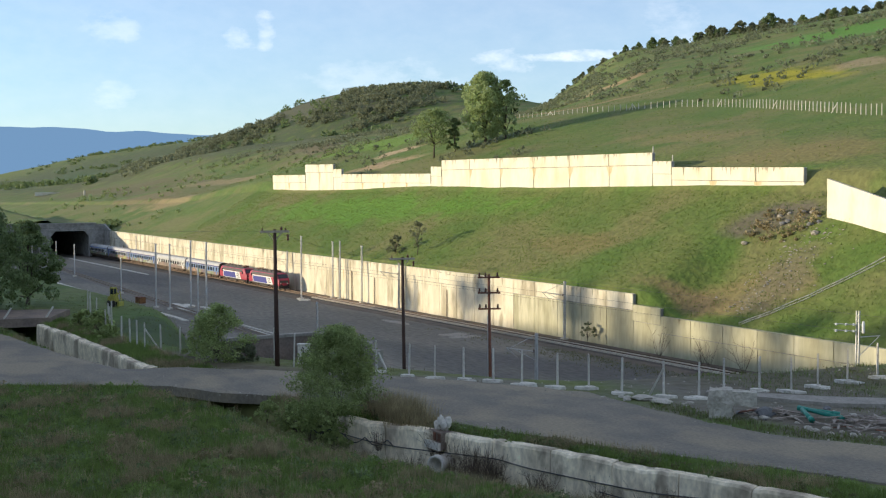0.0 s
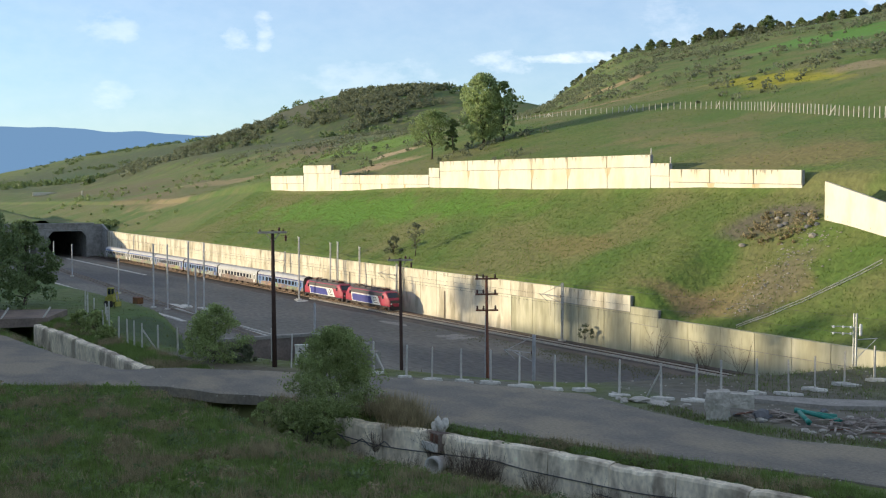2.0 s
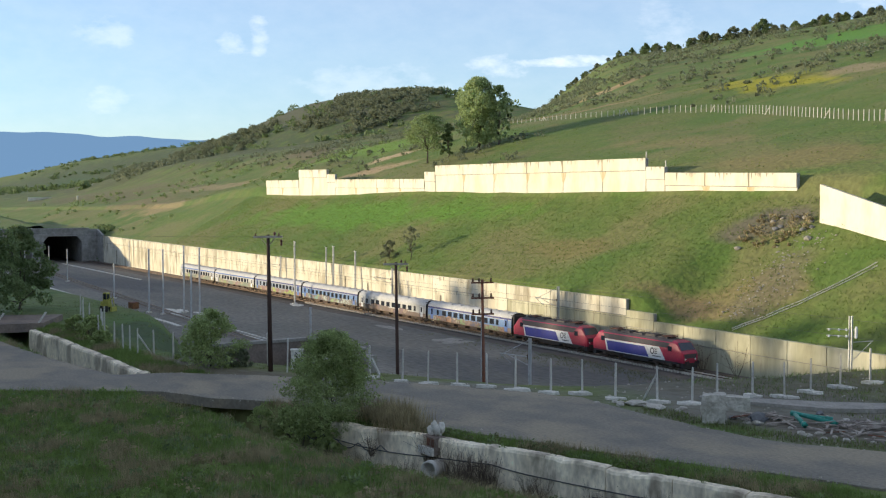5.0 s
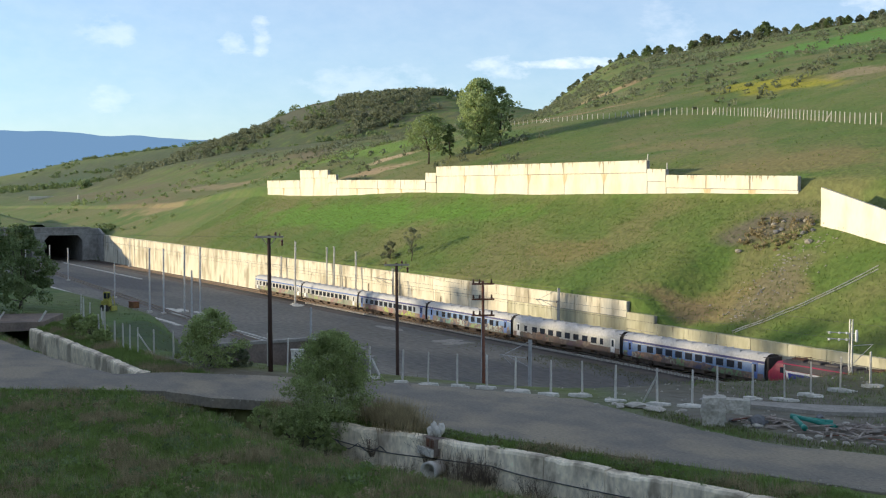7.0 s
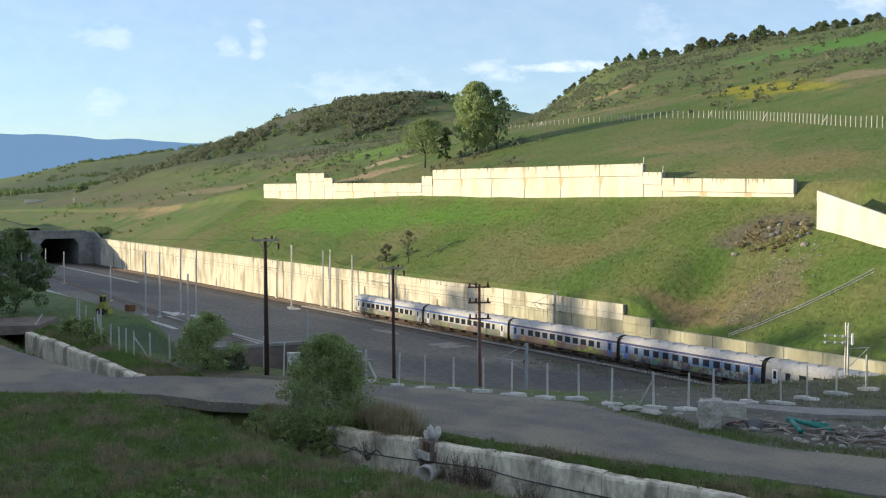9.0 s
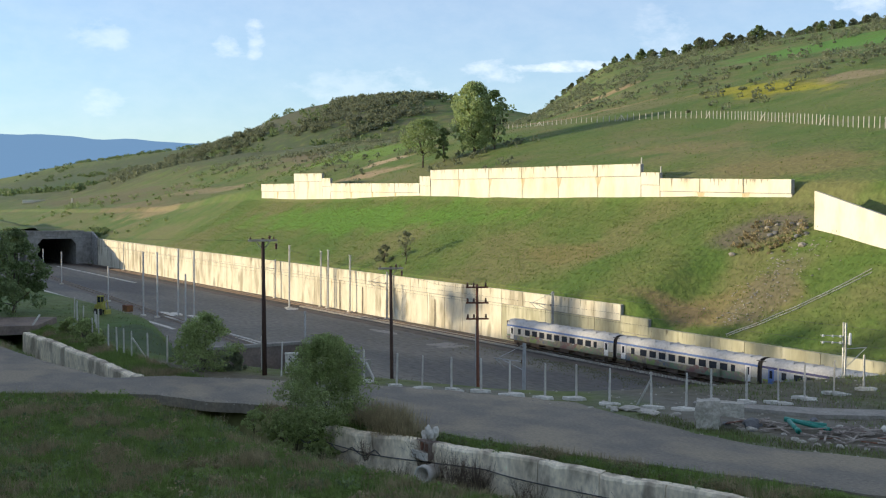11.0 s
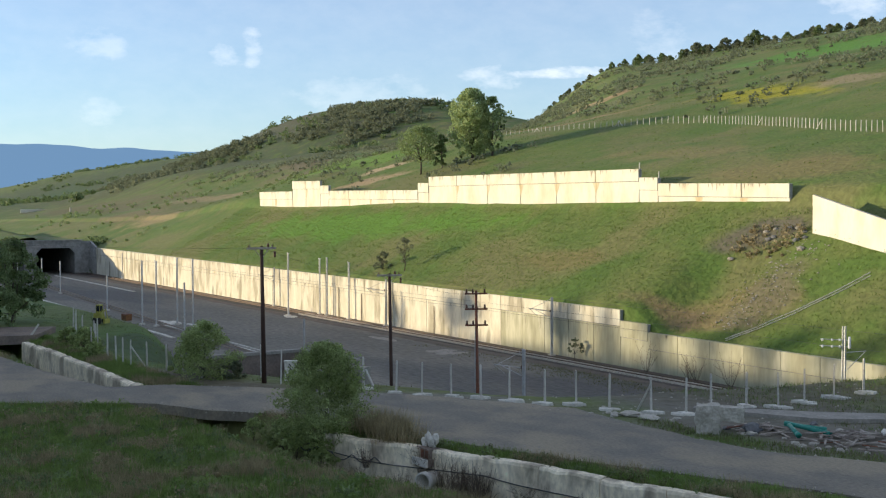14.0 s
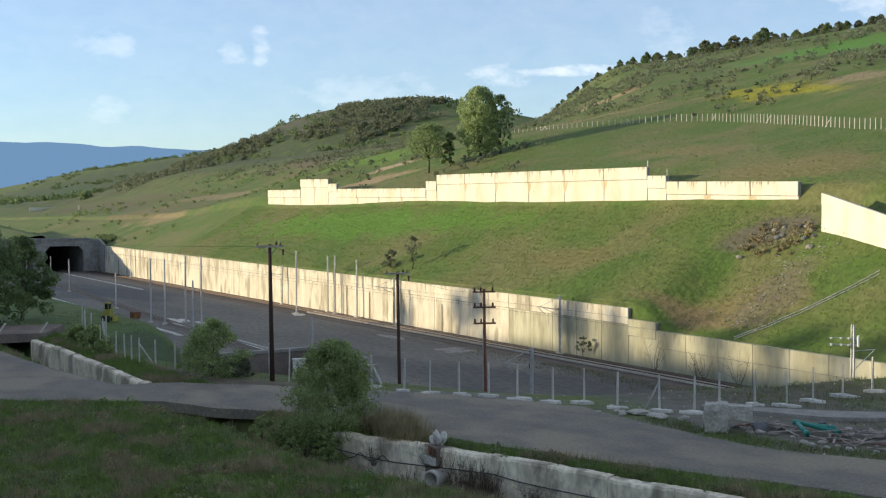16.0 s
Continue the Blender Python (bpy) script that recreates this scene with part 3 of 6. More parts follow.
def coach(style):
    L = 25.5
    lower, stripe, tags, label = {
        "blue": (COACH_BLUE, COACH_NAVY, TAGS_ORANGE, "light blue passenger coach with navy stripe and graffiti"),
        "white": (COACH_WHITE, None, TAGS_BROWN, "off-white passenger coach with brown graffiti along its side"),
        "mid": (COACH_BLUE, COACH_NAVY, TAGS_TEAL, "light blue passenger coach with green and white graffiti"),
        "pale": (COACH_PALE, COACH_NAVY, TAGS_LIME, "pale blue passenger coach with navy stripe and brown and lime graffiti"),
        "green": (COACH_WHITE, COACH_MID, TAGS_GREEN, "pale passenger coach with green and yellow graffiti"),
    }[style]
    root = thing("passenger_coach", pose(0, 0, 0), label, "train coach", "coaches of the train")
    for s in (-1, 1):
        bm = bmesh.new()
        loft(bm, [(s * y, z) for y, z in HALF], (0, L))
        part("side_wall", bm, lower, root)
    bm = bmesh.new()
    ring = ROOF_ARC + [(-y, z) for y, z in ROOF_ARC[-2::-1]]
    loft(bm, [(1.37, 3.16)] + ring + [(-1.37, 3.16)], (0, L))
    for i in range(9):
        box(bm, 1.5 + i * 2.8, 1.54 + i * 2.8, -0.9, 0.9, 3.85, 4.1)
    part("roof", bm, GREY_ROOF, root, smooth=False)
    for xe, d in ((0, 1), (L, -1)):
        bm = bmesh.new()
        ends = [(y, z) for y, z in HALF] + ROOF_ARC[1:] + [(-y, z) for y, z in ROOF_ARC[-2::-1]] + [(-y, z) for y, z in HALF[-2::-1]]
        bm.faces.new([bm.verts.new((xe + d * 0.01, y, z)) for y, z in ends])
        box(bm, xe - 0.42, xe + 0.42, -1.15, 1.15, 1.1, 3.75)
        part("gangway", bm, BLACK, root, "black rubber gangway")
    bm = bmesh.new()
    box(bm, 0.1, L - 0.1, -1.3, 1.3, 0.85, 1.08)
    for k in range(4):
        box(bm, 6 + k * 3.6, 8.2 + k * 3.6, -1.2, 1.2, 0.45, 0.9)
    part("underframe", bm, BROWN_UNDER, root)
    for s in (-1, 1):
        if stripe:
            bm = bmesh.new()
            box(bm, 0.02, L - 0.02, s * 1.36 - 0.02, s * 1.36 + 0.02, 2.98, 3.24)
            part("stripe", bm, stripe, root, "painted stripe under the roof")
            bm = bmesh.new()
            box(bm, 0.02, L - 0.02, s * 1.37 - 0.02, s * 1.37 + 0.02, 2.88, 2.95)
            part("thin_stripe", bm, COACH_WHITE, root)
        n = 11 if style != "white" else 10
        for k in range(n):
            w = 1.25 if style != "mid" else 1.1
            x = 3.0 + k * (L - 6.0 - w) / (n - 1)
            if k in (0, n - 1):
                w = 0.7
            bm = bmesh.new()
            box(bm, x, x + w, s * 1.392 - 0.03, s * 1.392 + 0.03, 1.92, 2.78)
            frame_ob = part("window", bm, BLACK, root)
            bm = bmesh.new()
            box(bm, x + 0.05, x + w - 0.05, s * 1.40 - 0.034, s * 1.40 + 0.034, 1.97, 2.73)
            part("pane", bm, GLASS, frame_ob)
        for xd in (1.0, L - 1.9):
            bm = bmesh.new()
            box(bm, xd, xd + 0.85, s * 1.395 - 0.04, s * 1.395 + 0.04, 1.1, 3.0)
            door = part("door", bm, CREAM if style in ("white", "green") else COACH_MID, root)
            bm = bmesh.new()
            box(bm, xd + 0.2, xd + 0.65, s * 1.40 - 0.045, s * 1.40 + 0.045, 1.9, 2.8)
            part("pane", bm, GLASS, door)
        bm = bmesh.new()
        box(bm, 0.1, L - 0.1, s * 1.405 - 0.012, s * 1.405 + 0.012, 0.98, 1.72)
        part("lower_panel", bm, tags, root, "sprayed and dirty lower panel")
        # sprayed patches of uneven height over the lower side
        x = 2.0
        while x < L - 4:
            w = random.uniform(2.2, 5.0)
            h = random.uniform(1.7, 2.35)
            bm = bmesh.new()
            top = [(x + w * i / 8, min(h, 2.0 if style in ("blue", "pale") else 2.25) - random.uniform(0, 0.28) * (1 if 0 < i < 8 else 2)) for i in range(9)]
            vs = [bm.verts.new((a, s * 1.425, b)) for a, b in [(x, 1.08), (x + w, 1.08)] + top[::-1]]
            bm.faces.new(vs)
            part("graffiti", bm, tags, root)
            x += w + random.uniform(-0.3, 0.15)
    for x in (3.6, L - 3.6):
        bogie(root, x)
    return root


def locomotive():
    L = 18.2
    root = thing("electric_locomotive", pose(0, 0, 0), "red electric locomotive with blue and white flanks and dark roof", "locomotive", "locomotives of the train")
    half = [(1.40, 0.95), (1.46, 1.3), (1.46, 2.5), (1.36, 3.35), (1.05, 3.68)]
    top = [(0.5, 3.76), (0.0, 3.78)]
    side = half + top + [(-y, z) for y, z in top[-2::-1]] + [(-y, z) for y, z in half[::-1]]

    def inset(k, h):
        return [(y * k, min(z, h)) for y, z in side]
    bm = bmesh.new()
    # nose, cab, body, cab, nose
    stations = [(0.0, 0.86, 2.15), (0.35, 0.94, 2.45), (1.25, 0.985, 3.55), (2.0, 1.0, 9), (L - 2.0, 1.0, 9), (L - 1.25, 0.985, 3.55), (L - 0.35, 0.94, 2.45), (L, 0.86, 2.15)]
    rows = [[bm.verts.new((x, y, z)) for y, z in inset(k, h)] for x, k, h in stations]
    for a, b in zip(rows, rows[1:]):
        for i in range(len(side) - 1):
            bm.faces.new((a[i], b[i], b[i + 1], a[i + 1]))
    bm.faces.new(rows[0]), bm.faces.new(rows[-1][::-1])
    part("body", bm, RED, root)
    bm = bmesh.new()
    rr = [(1.37, 3.30), (1.08, 3.70), (0.5, 3.80), (-0.5, 3.80), (-1.08, 3.70), (-1.37, 3.30)]
    rs = loft(bm, rr, (2.1, L - 2.1))
    bm.faces.new(rs[0]), bm.faces.new(rs[1][::-1])
    for k in range(5):
        box(bm, 2.9 + k * 2.5, 4.7 + k * 2.5, -0.75, 0.75, 3.75, 3.95 + 0.08 * (k % 2))
        beam(bm, (3.4 + k * 2.5, -0.55, 3.9), (3.4 + k * 2.5, -0.55, 4.3), 0.07, 0.05)
    for yy in (-0.55, 0.3):
        beam(bm, (2.6, yy, 4.22), (L - 2.6, yy, 4.22), 0.03, n=5)
    part("roof", bm, ROOF_DARK, root)
    for x in (3.8, L - 3.8):
        bm = bmesh.new()
        box(bm, x - 0.9, x + 0.9, -0.6, 0.6, 3.98, 4.06)
        beam(bm, (x - 0.8, 0, 4.08), (x + 0.9, 0, 4.2), 0.05)
        beam(bm, (x + 0.9, -0.75, 4.25), (x + 0.9, 0.75, 4.25), 0.04)
        part("pantograph", bm, RUST, root)
    for s in (-1, 1):
        bm = bmesh.new()
        f = [bm.verts.new((x, s * 1.472, z)) for x, z in ((3.2, 1.0), (15.1, 1.0), (13.9, 2.66), (2.75, 2.66))]
        bm.faces.new(f)
        part("flank_panel", bm, CREAM, root, "white flank panel")
        bm = bmesh.new()
        f = [bm.verts.new((x, s * 1.482, z)) for x, z in ((3.55, 1.1), (11.9, 1.1), (11.0, 2.42), (3.1, 2.42))]
        bm.faces.new(f)
        part("blue_field", bm, BLUE, root, "dark blue painted field")
        bm = bmesh.new()
        ring = [[bm.verts.new((12.55 + r * math.cos(0.45 * i), s * 1.486, 2.0 + r * 1.1 * math.sin(0.45 * i))) for i in range(14)] for r in (0.40, 0.27)]
        for i in range(14):
            bm.faces.new((ring[0][i], ring[0][(i + 1) % 14], ring[1][(i + 1) % 14], ring[1][i]))
        part("round_mark", bm, BLACK, root, "dark painted ring")
        bm = bmesh.new()
        for z in (1.66, 1.94, 2.22):
            bm.faces.new([bm.verts.new((x, s * 1.486, zz)) for x, zz in ((13.0, z), (13.5, z), (13.5, z + 0.12), (13.0, z + 0.12))])
        part("barred_mark", bm, BLACK, root, "dark painted bars")
        bm = bmesh.new()
        bm.faces.new([bm.verts.new((x, s * 1.486, zz)) for x, zz in ((12.6, 1.3), (14.2, 1.3), (14.2, 1.42), (12.6, 1.42))])
        part("line_mark", bm, BLACK, root, "dark line of small writing")
        for xw in (1.95, L - 2.7):
            bm = bmesh.new()
            box(bm, xw, xw + 0.75, s * 1.44 - 0.03, s * 1.44 + 0.03, 2.3, 2.95)
            part("cab_side_window", bm, GLASS, root)
        bm = bmesh.new()
        bm.faces.new([bm.verts.new(p) for p in ((2.9, s * 1.478, 2.70), (L - 2.9, s * 1.478, 2.70), (L - 2.3, s * 1.385, 3.36), (2.3, s * 1.385, 3.36))])
        part("cantrail", bm, ROOF_DARK, root, "dark upper flank")
        for k in range(6):
            bm = bmesh.new()
            box(bm, 3.9 + k * 1.75, 5.2 + k * 1.75, s * 1.40 - 0.03, s * 1.40 + 0.03, 2.72, 3.12)
            part("vent_grille", bm, ROOF_DARK, root)
        bm = bmesh.new()
        box(bm, 0.6, L - 0.6, s * 1.36 - 0.05, s * 1.36 + 0.05, 0.75, 1.0)
        part("sill", bm, BLACK, root)
    for x0, x1, d in ((0.42, 1.18, -1), (L - 0.42, L - 1.18, 1)):
        bm = bmesh.new()
        f = [bm.verts.new(p) for p in ((x0 + d * 0.03, -1.22, 2.55), (x0 + d * 0.03, 1.22, 2.55), (x1 + d * 0.03, 1.12, 3.45), (x1 + d * 0.03, -1.12, 3.45))]
        bm.faces.new(f)
        part("windscreen", bm, GLASS, root)
        xe = 0.0 if d < 0 else L
        bm = bmesh.new()
        f = [bm.verts.new(p) for p in ((xe + d * 0.015, -0.95, 1.55), (xe + d * 0.015, 0.95, 1.55), (xe + d * 0.015, 1.1, 2.1), (xe + d * 0.015, -1.1, 2.1))]
        bm.faces.new(f)
        part("front_panel", bm, ROOF_DARK, root, "dark grey front panel")
        for y in (-0.85, 0.85):
            bm = bmesh.new()
            beam(bm, (xe, y, 1.45), (xe + d * 0.05, y, 1.45), 0.13, n=12)
            part("headlight", bm, LAMP, root)
            bm = bmesh.new()
            beam(bm, (xe - d * 0.3, y, 1.05), (xe + d * 0.45, y, 1.05), 0.10, n=10)
            beam(bm, (xe + d * 0.45, y, 1.05), (xe + d * 0.5, y, 1.05), 0.24, n=12)
            part("buffer", bm, BLACK, root)
        bm = bmesh.new()
        box(bm, min(xe, xe - d * 0.6), max(xe, xe - d * 0.6), -1.25, 1.25, 0.25, 0.95)
        part("snow_plough", bm, BLACK, root)
    bm = bmesh.new()
    box(bm, 6.6, 11.6, -1.25, 1.25, 0.4, 0.95)
    part("transformer_tank", bm, BLACK, root)
    for x in (3.9, L - 3.9):
        bogie(root, x, (-1.5, 1.5))
    return root


TRAIN = []          # (thing, distance of its tail end behind the train's front)
LOCO = locomotive()
SECOND = copy_thing(LOCO, pose(0, 0, 0))
TRAIN += [(LOCO, 18.2), (SECOND, 37.8)]
behind = 37.95
for kind_of in ("blue", "white", "mid", "pale", "green", "green"):
    behind += 26.2
    TRAIN.append((coach(kind_of), behind - 0.35))


# ---- railway yard and cutting ----
DUSTY_BED = mat("dusty_brown_ballast", (0.20, 0.17, 0.13), (0.15, 0.13, 0.105), scale=0.5, fine=6, bump=0.2)
DULL_RAIL = mat("dull_rail", (0.34, 0.27, 0.20), (0.26, 0.20, 0.15), rough=0.7, metal=0.1, scale=2, fine=12, bump=0.05)


def second_track():
    d = math.degrees(math.atan2(-10.6, 185))
    t = rail_line(0, -118, 118, "side_track", "disused side track across the dark yard", DUSTY_BED, DULL_RAIL, 0.16)
    t.matrix_basis = pose(-286, 76.2, -0.10, 0, 0, d)


second_track()
ROUGH_WHITE = mat("whitish_concrete", (0.68, 0.64, 0.55), (0.50, 0.47, 0.40), scale=1.0, fine=6, bump=0.1)
for x0, x1, y, w in ((-398, -311, 94.7, 0.8), (-328, -197, 66.8, 0.9), (-289, -248, 55.4, 0.8), (-192, -168, 72.7, 0.3), (-190, -168, 71.4, 0.3), (-219, -203, 72.7, 0.6)):
    bm = bmesh.new()
    x = x0
    while x < x1:
        box(bm, x, min(x1, x + 3.9), y - w / 2, y + w / 2, -0.1, 0.16 + random.uniform(-0.02, 0.03))
        x += 4.0
    solo("kerb", bm, ROUGH_WHITE, "pale concrete kerb across the yard", "kerb", kind="structure")


def slab_patch(x, y, w, d, z, label, material, lumps=7, h=0.12):
    """A low uneven patch of broken pale concrete or grit."""
    root = thing("rubble_patch", pose(0, 0, 0), label, "rubble", "rubble patches")
    for _ in range(lumps):
        bm = bmesh.new()
        a, b = x + random.uniform(-w, w) * 0.4, y + random.uniform(-d, d) * 0.4
        rx, ry = w * random.uniform(0.2, 0.42), d * random.uniform(0.2, 0.42)
        ring = []
        n = 9
        ph = random.uniform(0, 6)
        for i in range(n):
            r = random.uniform(0.75, 1.1)
            ring.append((a + rx * r * math.cos(ph + 6.283 * i / n), b + ry * r * math.sin(ph + 6.283 * i / n)))
        zt = z + h * random.uniform(0.6, 1.1)
        lo = [bm.verts.new((p, q, z - 0.15)) for p, q in ring]
        hi = [bm.verts.new((a + (p - a) * 0.86, b + (q - b) * 0.86, zt)) for p, q in ring]
        bm.faces.new(hi)
        for i in range(n):
            bm.faces.new((lo[i], lo[(i + 1) % n], hi[(i + 1) % n], hi[i]))
        part("slab", bm, material, root)
    return root


GRIT = mat("pale_grit", (0.34, 0.31, 0.26), (0.26, 0.24, 0.20), scale=1.2, fine=7, bump=0.15)
slab_patch(-154, 96.5, 6, 5, 0.03, "pale grit patch on the dark yard", GRIT, 9, 0.06)
slab_patch(-224, 75.5, 9, 3, 0.03, "pale broken concrete pad round the mast feet", ROUGH_WHITE, 10, 0.1)
slab_patch(-216, 77.5, 7, 2, 0.03, "pale broken concrete pad round the mast feet", ROUGH_WHITE, 8, 0.1)
slab_patch(-223, 100.5, 5, 2.5, 0.03, "pale concrete debris at the foot of a mast", ROUGH_WHITE, 8, 0.15)
slab_patch(-176, 97, 9, 4, 0.03, "pale grit patch on the dark yard", GRIT, 5, 0.04)

# gravel strip between the yard and the track
bm = bmesh.new()
xs = list(np.arange(-470, 125, 3.0))
rows = []
for y0, amp, z in ((100.6, 0.9, 0.035), (101.8, 0.2, 0.10), (102.9, 0.1, 0.06)):
    rows.append([bm.verts.new((x, y0 + amp * noise.noise(Vector((x / 7, y0, 0))), z)) for x in xs])
for a, b in zip(rows, rows[1:]):
    for i in range(len(xs) - 1):
        bm.faces.new((a[i], a[i + 1], b[i + 1], b[i]))
solo("gravel_strip", bm, BALLAST, "brown gravel strip along the track", "gravel", kind="structure")
bm = bmesh.new()
box(bm, -470, 120, 107.6, 109.1, -0.3, 0.12)
solo("drain_strip", bm, BALLAST, "brown gravel strip at the wall foot", "gravel", kind="structure")


# tunnel portal
def portal():
    root = thing("tunnel_portal", pose(-407, 0, 0), "grey concrete tunnel portal with two dark openings", "tunnel portal", kind="structure")
    zt, x1 = 11.8, 1.0
    bm = bmesh.new()
    box(bm, -x1, 0, 58, 72, -0.3, zt - 0.6)
    part("side_wall", bm, CONCRETE_GREY, root)
    for y0, y1, a, b in ((72, 73.2, 0, 0), (86.6, 90.6, 0, 0), (103.4, 109.4, 0, 0)):
        bm = bmesh.new()
        box(bm, -x1, 0, y0, y1, -0.3, 9.0)
        part("pier", bm, CONCRETE_GREY, root)
    bm = bmesh.new()
    box(bm, -x1, 0.05, 72, 109.4, 9.0, zt - 0.5)
    part("lintel", bm, CONCRETE_GREY, root)
    bm = bmesh.new()
    box(bm, -x1, 0.35, 71.8, 106.0, zt - 0.5, zt)
    part("cornice", bm, CONCRETE_GREY, root)
    for y0, y1 in ((73.2, 86.6), (90.6, 103.4)):
        for ya, yb in ((y0, y0 + 1.6), (y1, y1 - 1.6)):
            bm = bmesh.new()
            v = [(ya, 9.0), (yb, 9.0), (ya, 7.2)]
            f = [bm.verts.new((-0.05, y, z)) for y, z in v]
            r = [bm.verts.new((-x1, y, z)) for y, z in v]
            bm.faces.new(f), bm.faces.new(r[::-1])
            for i in range(3):
                bm.faces.new((f[i], r[i], r[(i + 1) % 3], f[(i + 1) % 3]))
            part("haunch", bm, CONCRETE_GREY, root)
        bm = bmesh.new()
        L = 130
        box(bm, -L, -x1, y0 - 0.4, y0, -0.3, 9.2), box(bm, -L, -x1, y1, y1 + 0.4, -0.3, 9.2)
        box(bm, -L, -x1, y0, y1, 9.0, 9.4), box(bm, -L - 0.4, -L, y0, y1, -0.3, 9.2), box(bm, -L, -x1, y0, y1, -0.6, -0.3)
        part("tunnel_lining", bm, CONCRETE_GREY, root)
    bm = bmesh.new()
    f = [bm.verts.new((x, 108.6, z)) for x, z in ((0, 11.3), (7, 9.3), (7, -0.3), (0, -0.3))]
    r = [bm.verts.new((x, 109.3, z)) for x, z in ((0, 11.3), (7, 9.3), (7, -0.3), (0, -0.3))]
    bm.faces.new(f), bm.faces.new(r[::-1])
    for i in range(4):
        bm.faces.new((f[i], r[i], r[(i + 1) % 4], f[(i + 1) % 4]))
    part("wing_wall", bm, CONCRETE_GREY, root)
    return root


portal()

# earth over the tunnel, carried down to the portal's cornice
bm = bmesh.new()
rows = []
for i in range(24):
    x = -408.2 - i * 6
    row = []
    for j in range(22):
        y = 68 + j * 2.0
        up = 11.2 + 0.08 * (y - 72) + 0.035 * i * 6 * smooth(68, 90, y) + 0.5 * noise.noise(Vector((x / 9, y / 7, 4)))
        z = min(up, max(up * 0 + land(x, 112) + 1.5, 11.3)) if y > 90 else up
        row.append(bm.verts.new((x, y, z - 12 * smooth(74, 66, y) * 0.9)))
    rows.append(row)
for a, b in zip(rows, rows[1:]):
    for j in range(len(a) - 1):
        bm.faces.new((a[j], a[j + 1], b[j + 1], b[j]))
solo("tunnel_cover", bm, GRASS, "grassy earth cover over the tunnel", "ground", kind="structure", smooth=True)


# masts
def mast(x, y, h, kind, base=None):
    z = max(0.0, land(x, y)) if base is None else base
    names = {"lattice": "tall galvanised steel catenary mast standing in the yard", "arm": "steel catenary mast with a bracket arm over the track",
             "stub": "short grey steel mast standing in the yard", "feeder": "steel mast with white insulators beside the track"}
    root = thing("catenary_mast", pose(x, y, z), names[kind], "mast", "catenary masts")
    bm = bmesh.new()
    w = 0.17 if kind != "stub" else 0.14
    for sx in (-w, w):
        box(bm, sx - 0.035, sx + 0.035, -0.11, 0.11, 0, h)
    part("upright", bm, STEEL, root)
    bm = bmesh.new()
    k = int(h / 0.6)
    for i in range(k):
        beam(bm, (-w, -0.05, 0.3 + i * h / (k + 1)), (w, -0.05, 0.3 + (i + 1) * h / (k + 1)), 0.022, square=True)
    part("lacing", bm, STEEL, root)
    bm = bmesh.new()
    box(bm, -0.45, 0.45, -0.45, 0.45, -0.3, 0.35)
    part("footing", bm, ROUGH_WHITE, root, "pale concrete footing")
    if kind == "lattice":
        bm = bmesh.new()
        box(bm, -0.3, 0.3, -0.16, 0.16, h, h + 0.12)
        beam(bm, (0, 0, h), (0.0, -0.3, h + 0.3), 0.04)
        part("cap", bm, STEEL, root)
    if kind == "arm":
        for p, q, r in (((0, -0.1, h - 2.2), (-1.0, -3.6, h - 1.6), 0.045), ((0, -0.1, h - 0.2), (-0.9, -3.3, h - 1.7), 0.03),
                        ((0, -0.1, h - 3.2), (-1.0, -2.4, h - 1.9), 0.04), ((-1.0, -3.6, h - 1.6), (-1.3, -1.8, h - 2.9), 0.03)):
            bm = bmesh.new()
            beam(bm, p, q, r)
            part("bracket_tube", bm, STEEL, root)
        bm = bmesh.new()
        lathe(bm, (0, -0.35, h - 2.3), [(0.05, 0), (0.1, 0.1), (0.05, 0.2), (0.1, 0.3), (0.05, 0.4)])
        part("insulator", bm, DARK_INS, root)
    if kind == "feeder":
        for zz in (h - 1.5, h - 2.2):
            bm = bmesh.new()
            beam(bm, (0.5, 0.4, zz), (-1.6, -1.9, zz + 0.1), 0.05)
            part("cross_arm", bm, STEEL, root)
            for f in (0.35, 0.6, 0.92):
                bm = bmesh.new()
                c = Vector((0.5 - 2.1 * f, 0.4 - 2.3 * f, zz - 0.1))
                lathe(bm, c, [(0.07, 0.0), (0.15, 0.06), (0.09, 0.12), (0.15, 0.18), (0.07, 0.26)])
                part("insulator", bm, PORCELAIN, root, "white porcelain insulator")
        bm = bmesh.new()
        lathe(bm, (0.45, 0.3, h - 2.4), [(0.1, 0.0), (0.17, 0.1), (0.17, 1.1), (0.1, 1.3)])
        part("surge_arrester", bm, PORCELAIN, root, "white surge arrester")
        bm = bmesh.new()
        beam(bm, (0.2, 0.2, h - 2.8), (1.6, 1.6, h - 2.6), 0.05)
        beam(bm, (0, 0, h - 5.0), (1.5, 1.5, h - 2.7), 0.04)
        part("strut", bm, STEEL, root)
    return root


for x, y, h in ((-218, 70.7, 12.5), (-222.6, 69.4, 12.4), (-219, 75.2, 13.0), (-214.3, 76.7, 12.9), (-223.9, 101.0, 13.2),
                (-223, 107.9, 11.9), (-219.5, 107.9, 12.2), (-209.5, 107.9, 11.6)):
    mast(x, y, h, "lattice")
for x, y, h in ((-351.4, 79.7, 8.0), (-314.3, 76.0, 8.7), (-201.7, 70.6, 9.4), (-257.2, 72.3, 8.0), (-381, 79, 8), (-168, 78.5, 5.2), (-366, 107.8, 8.5)):
    mast(x, y, h, "stub")
for x, y, h in ((-141.7, 107.9, 9.1), (-194, 107.9, 9.1), (-247, 107.9, 9.1), (-109.8, 79.5, 6.3)):
    mast(x, y, h, "arm")
mast(-82, 101.5, 10.2, "feeder")

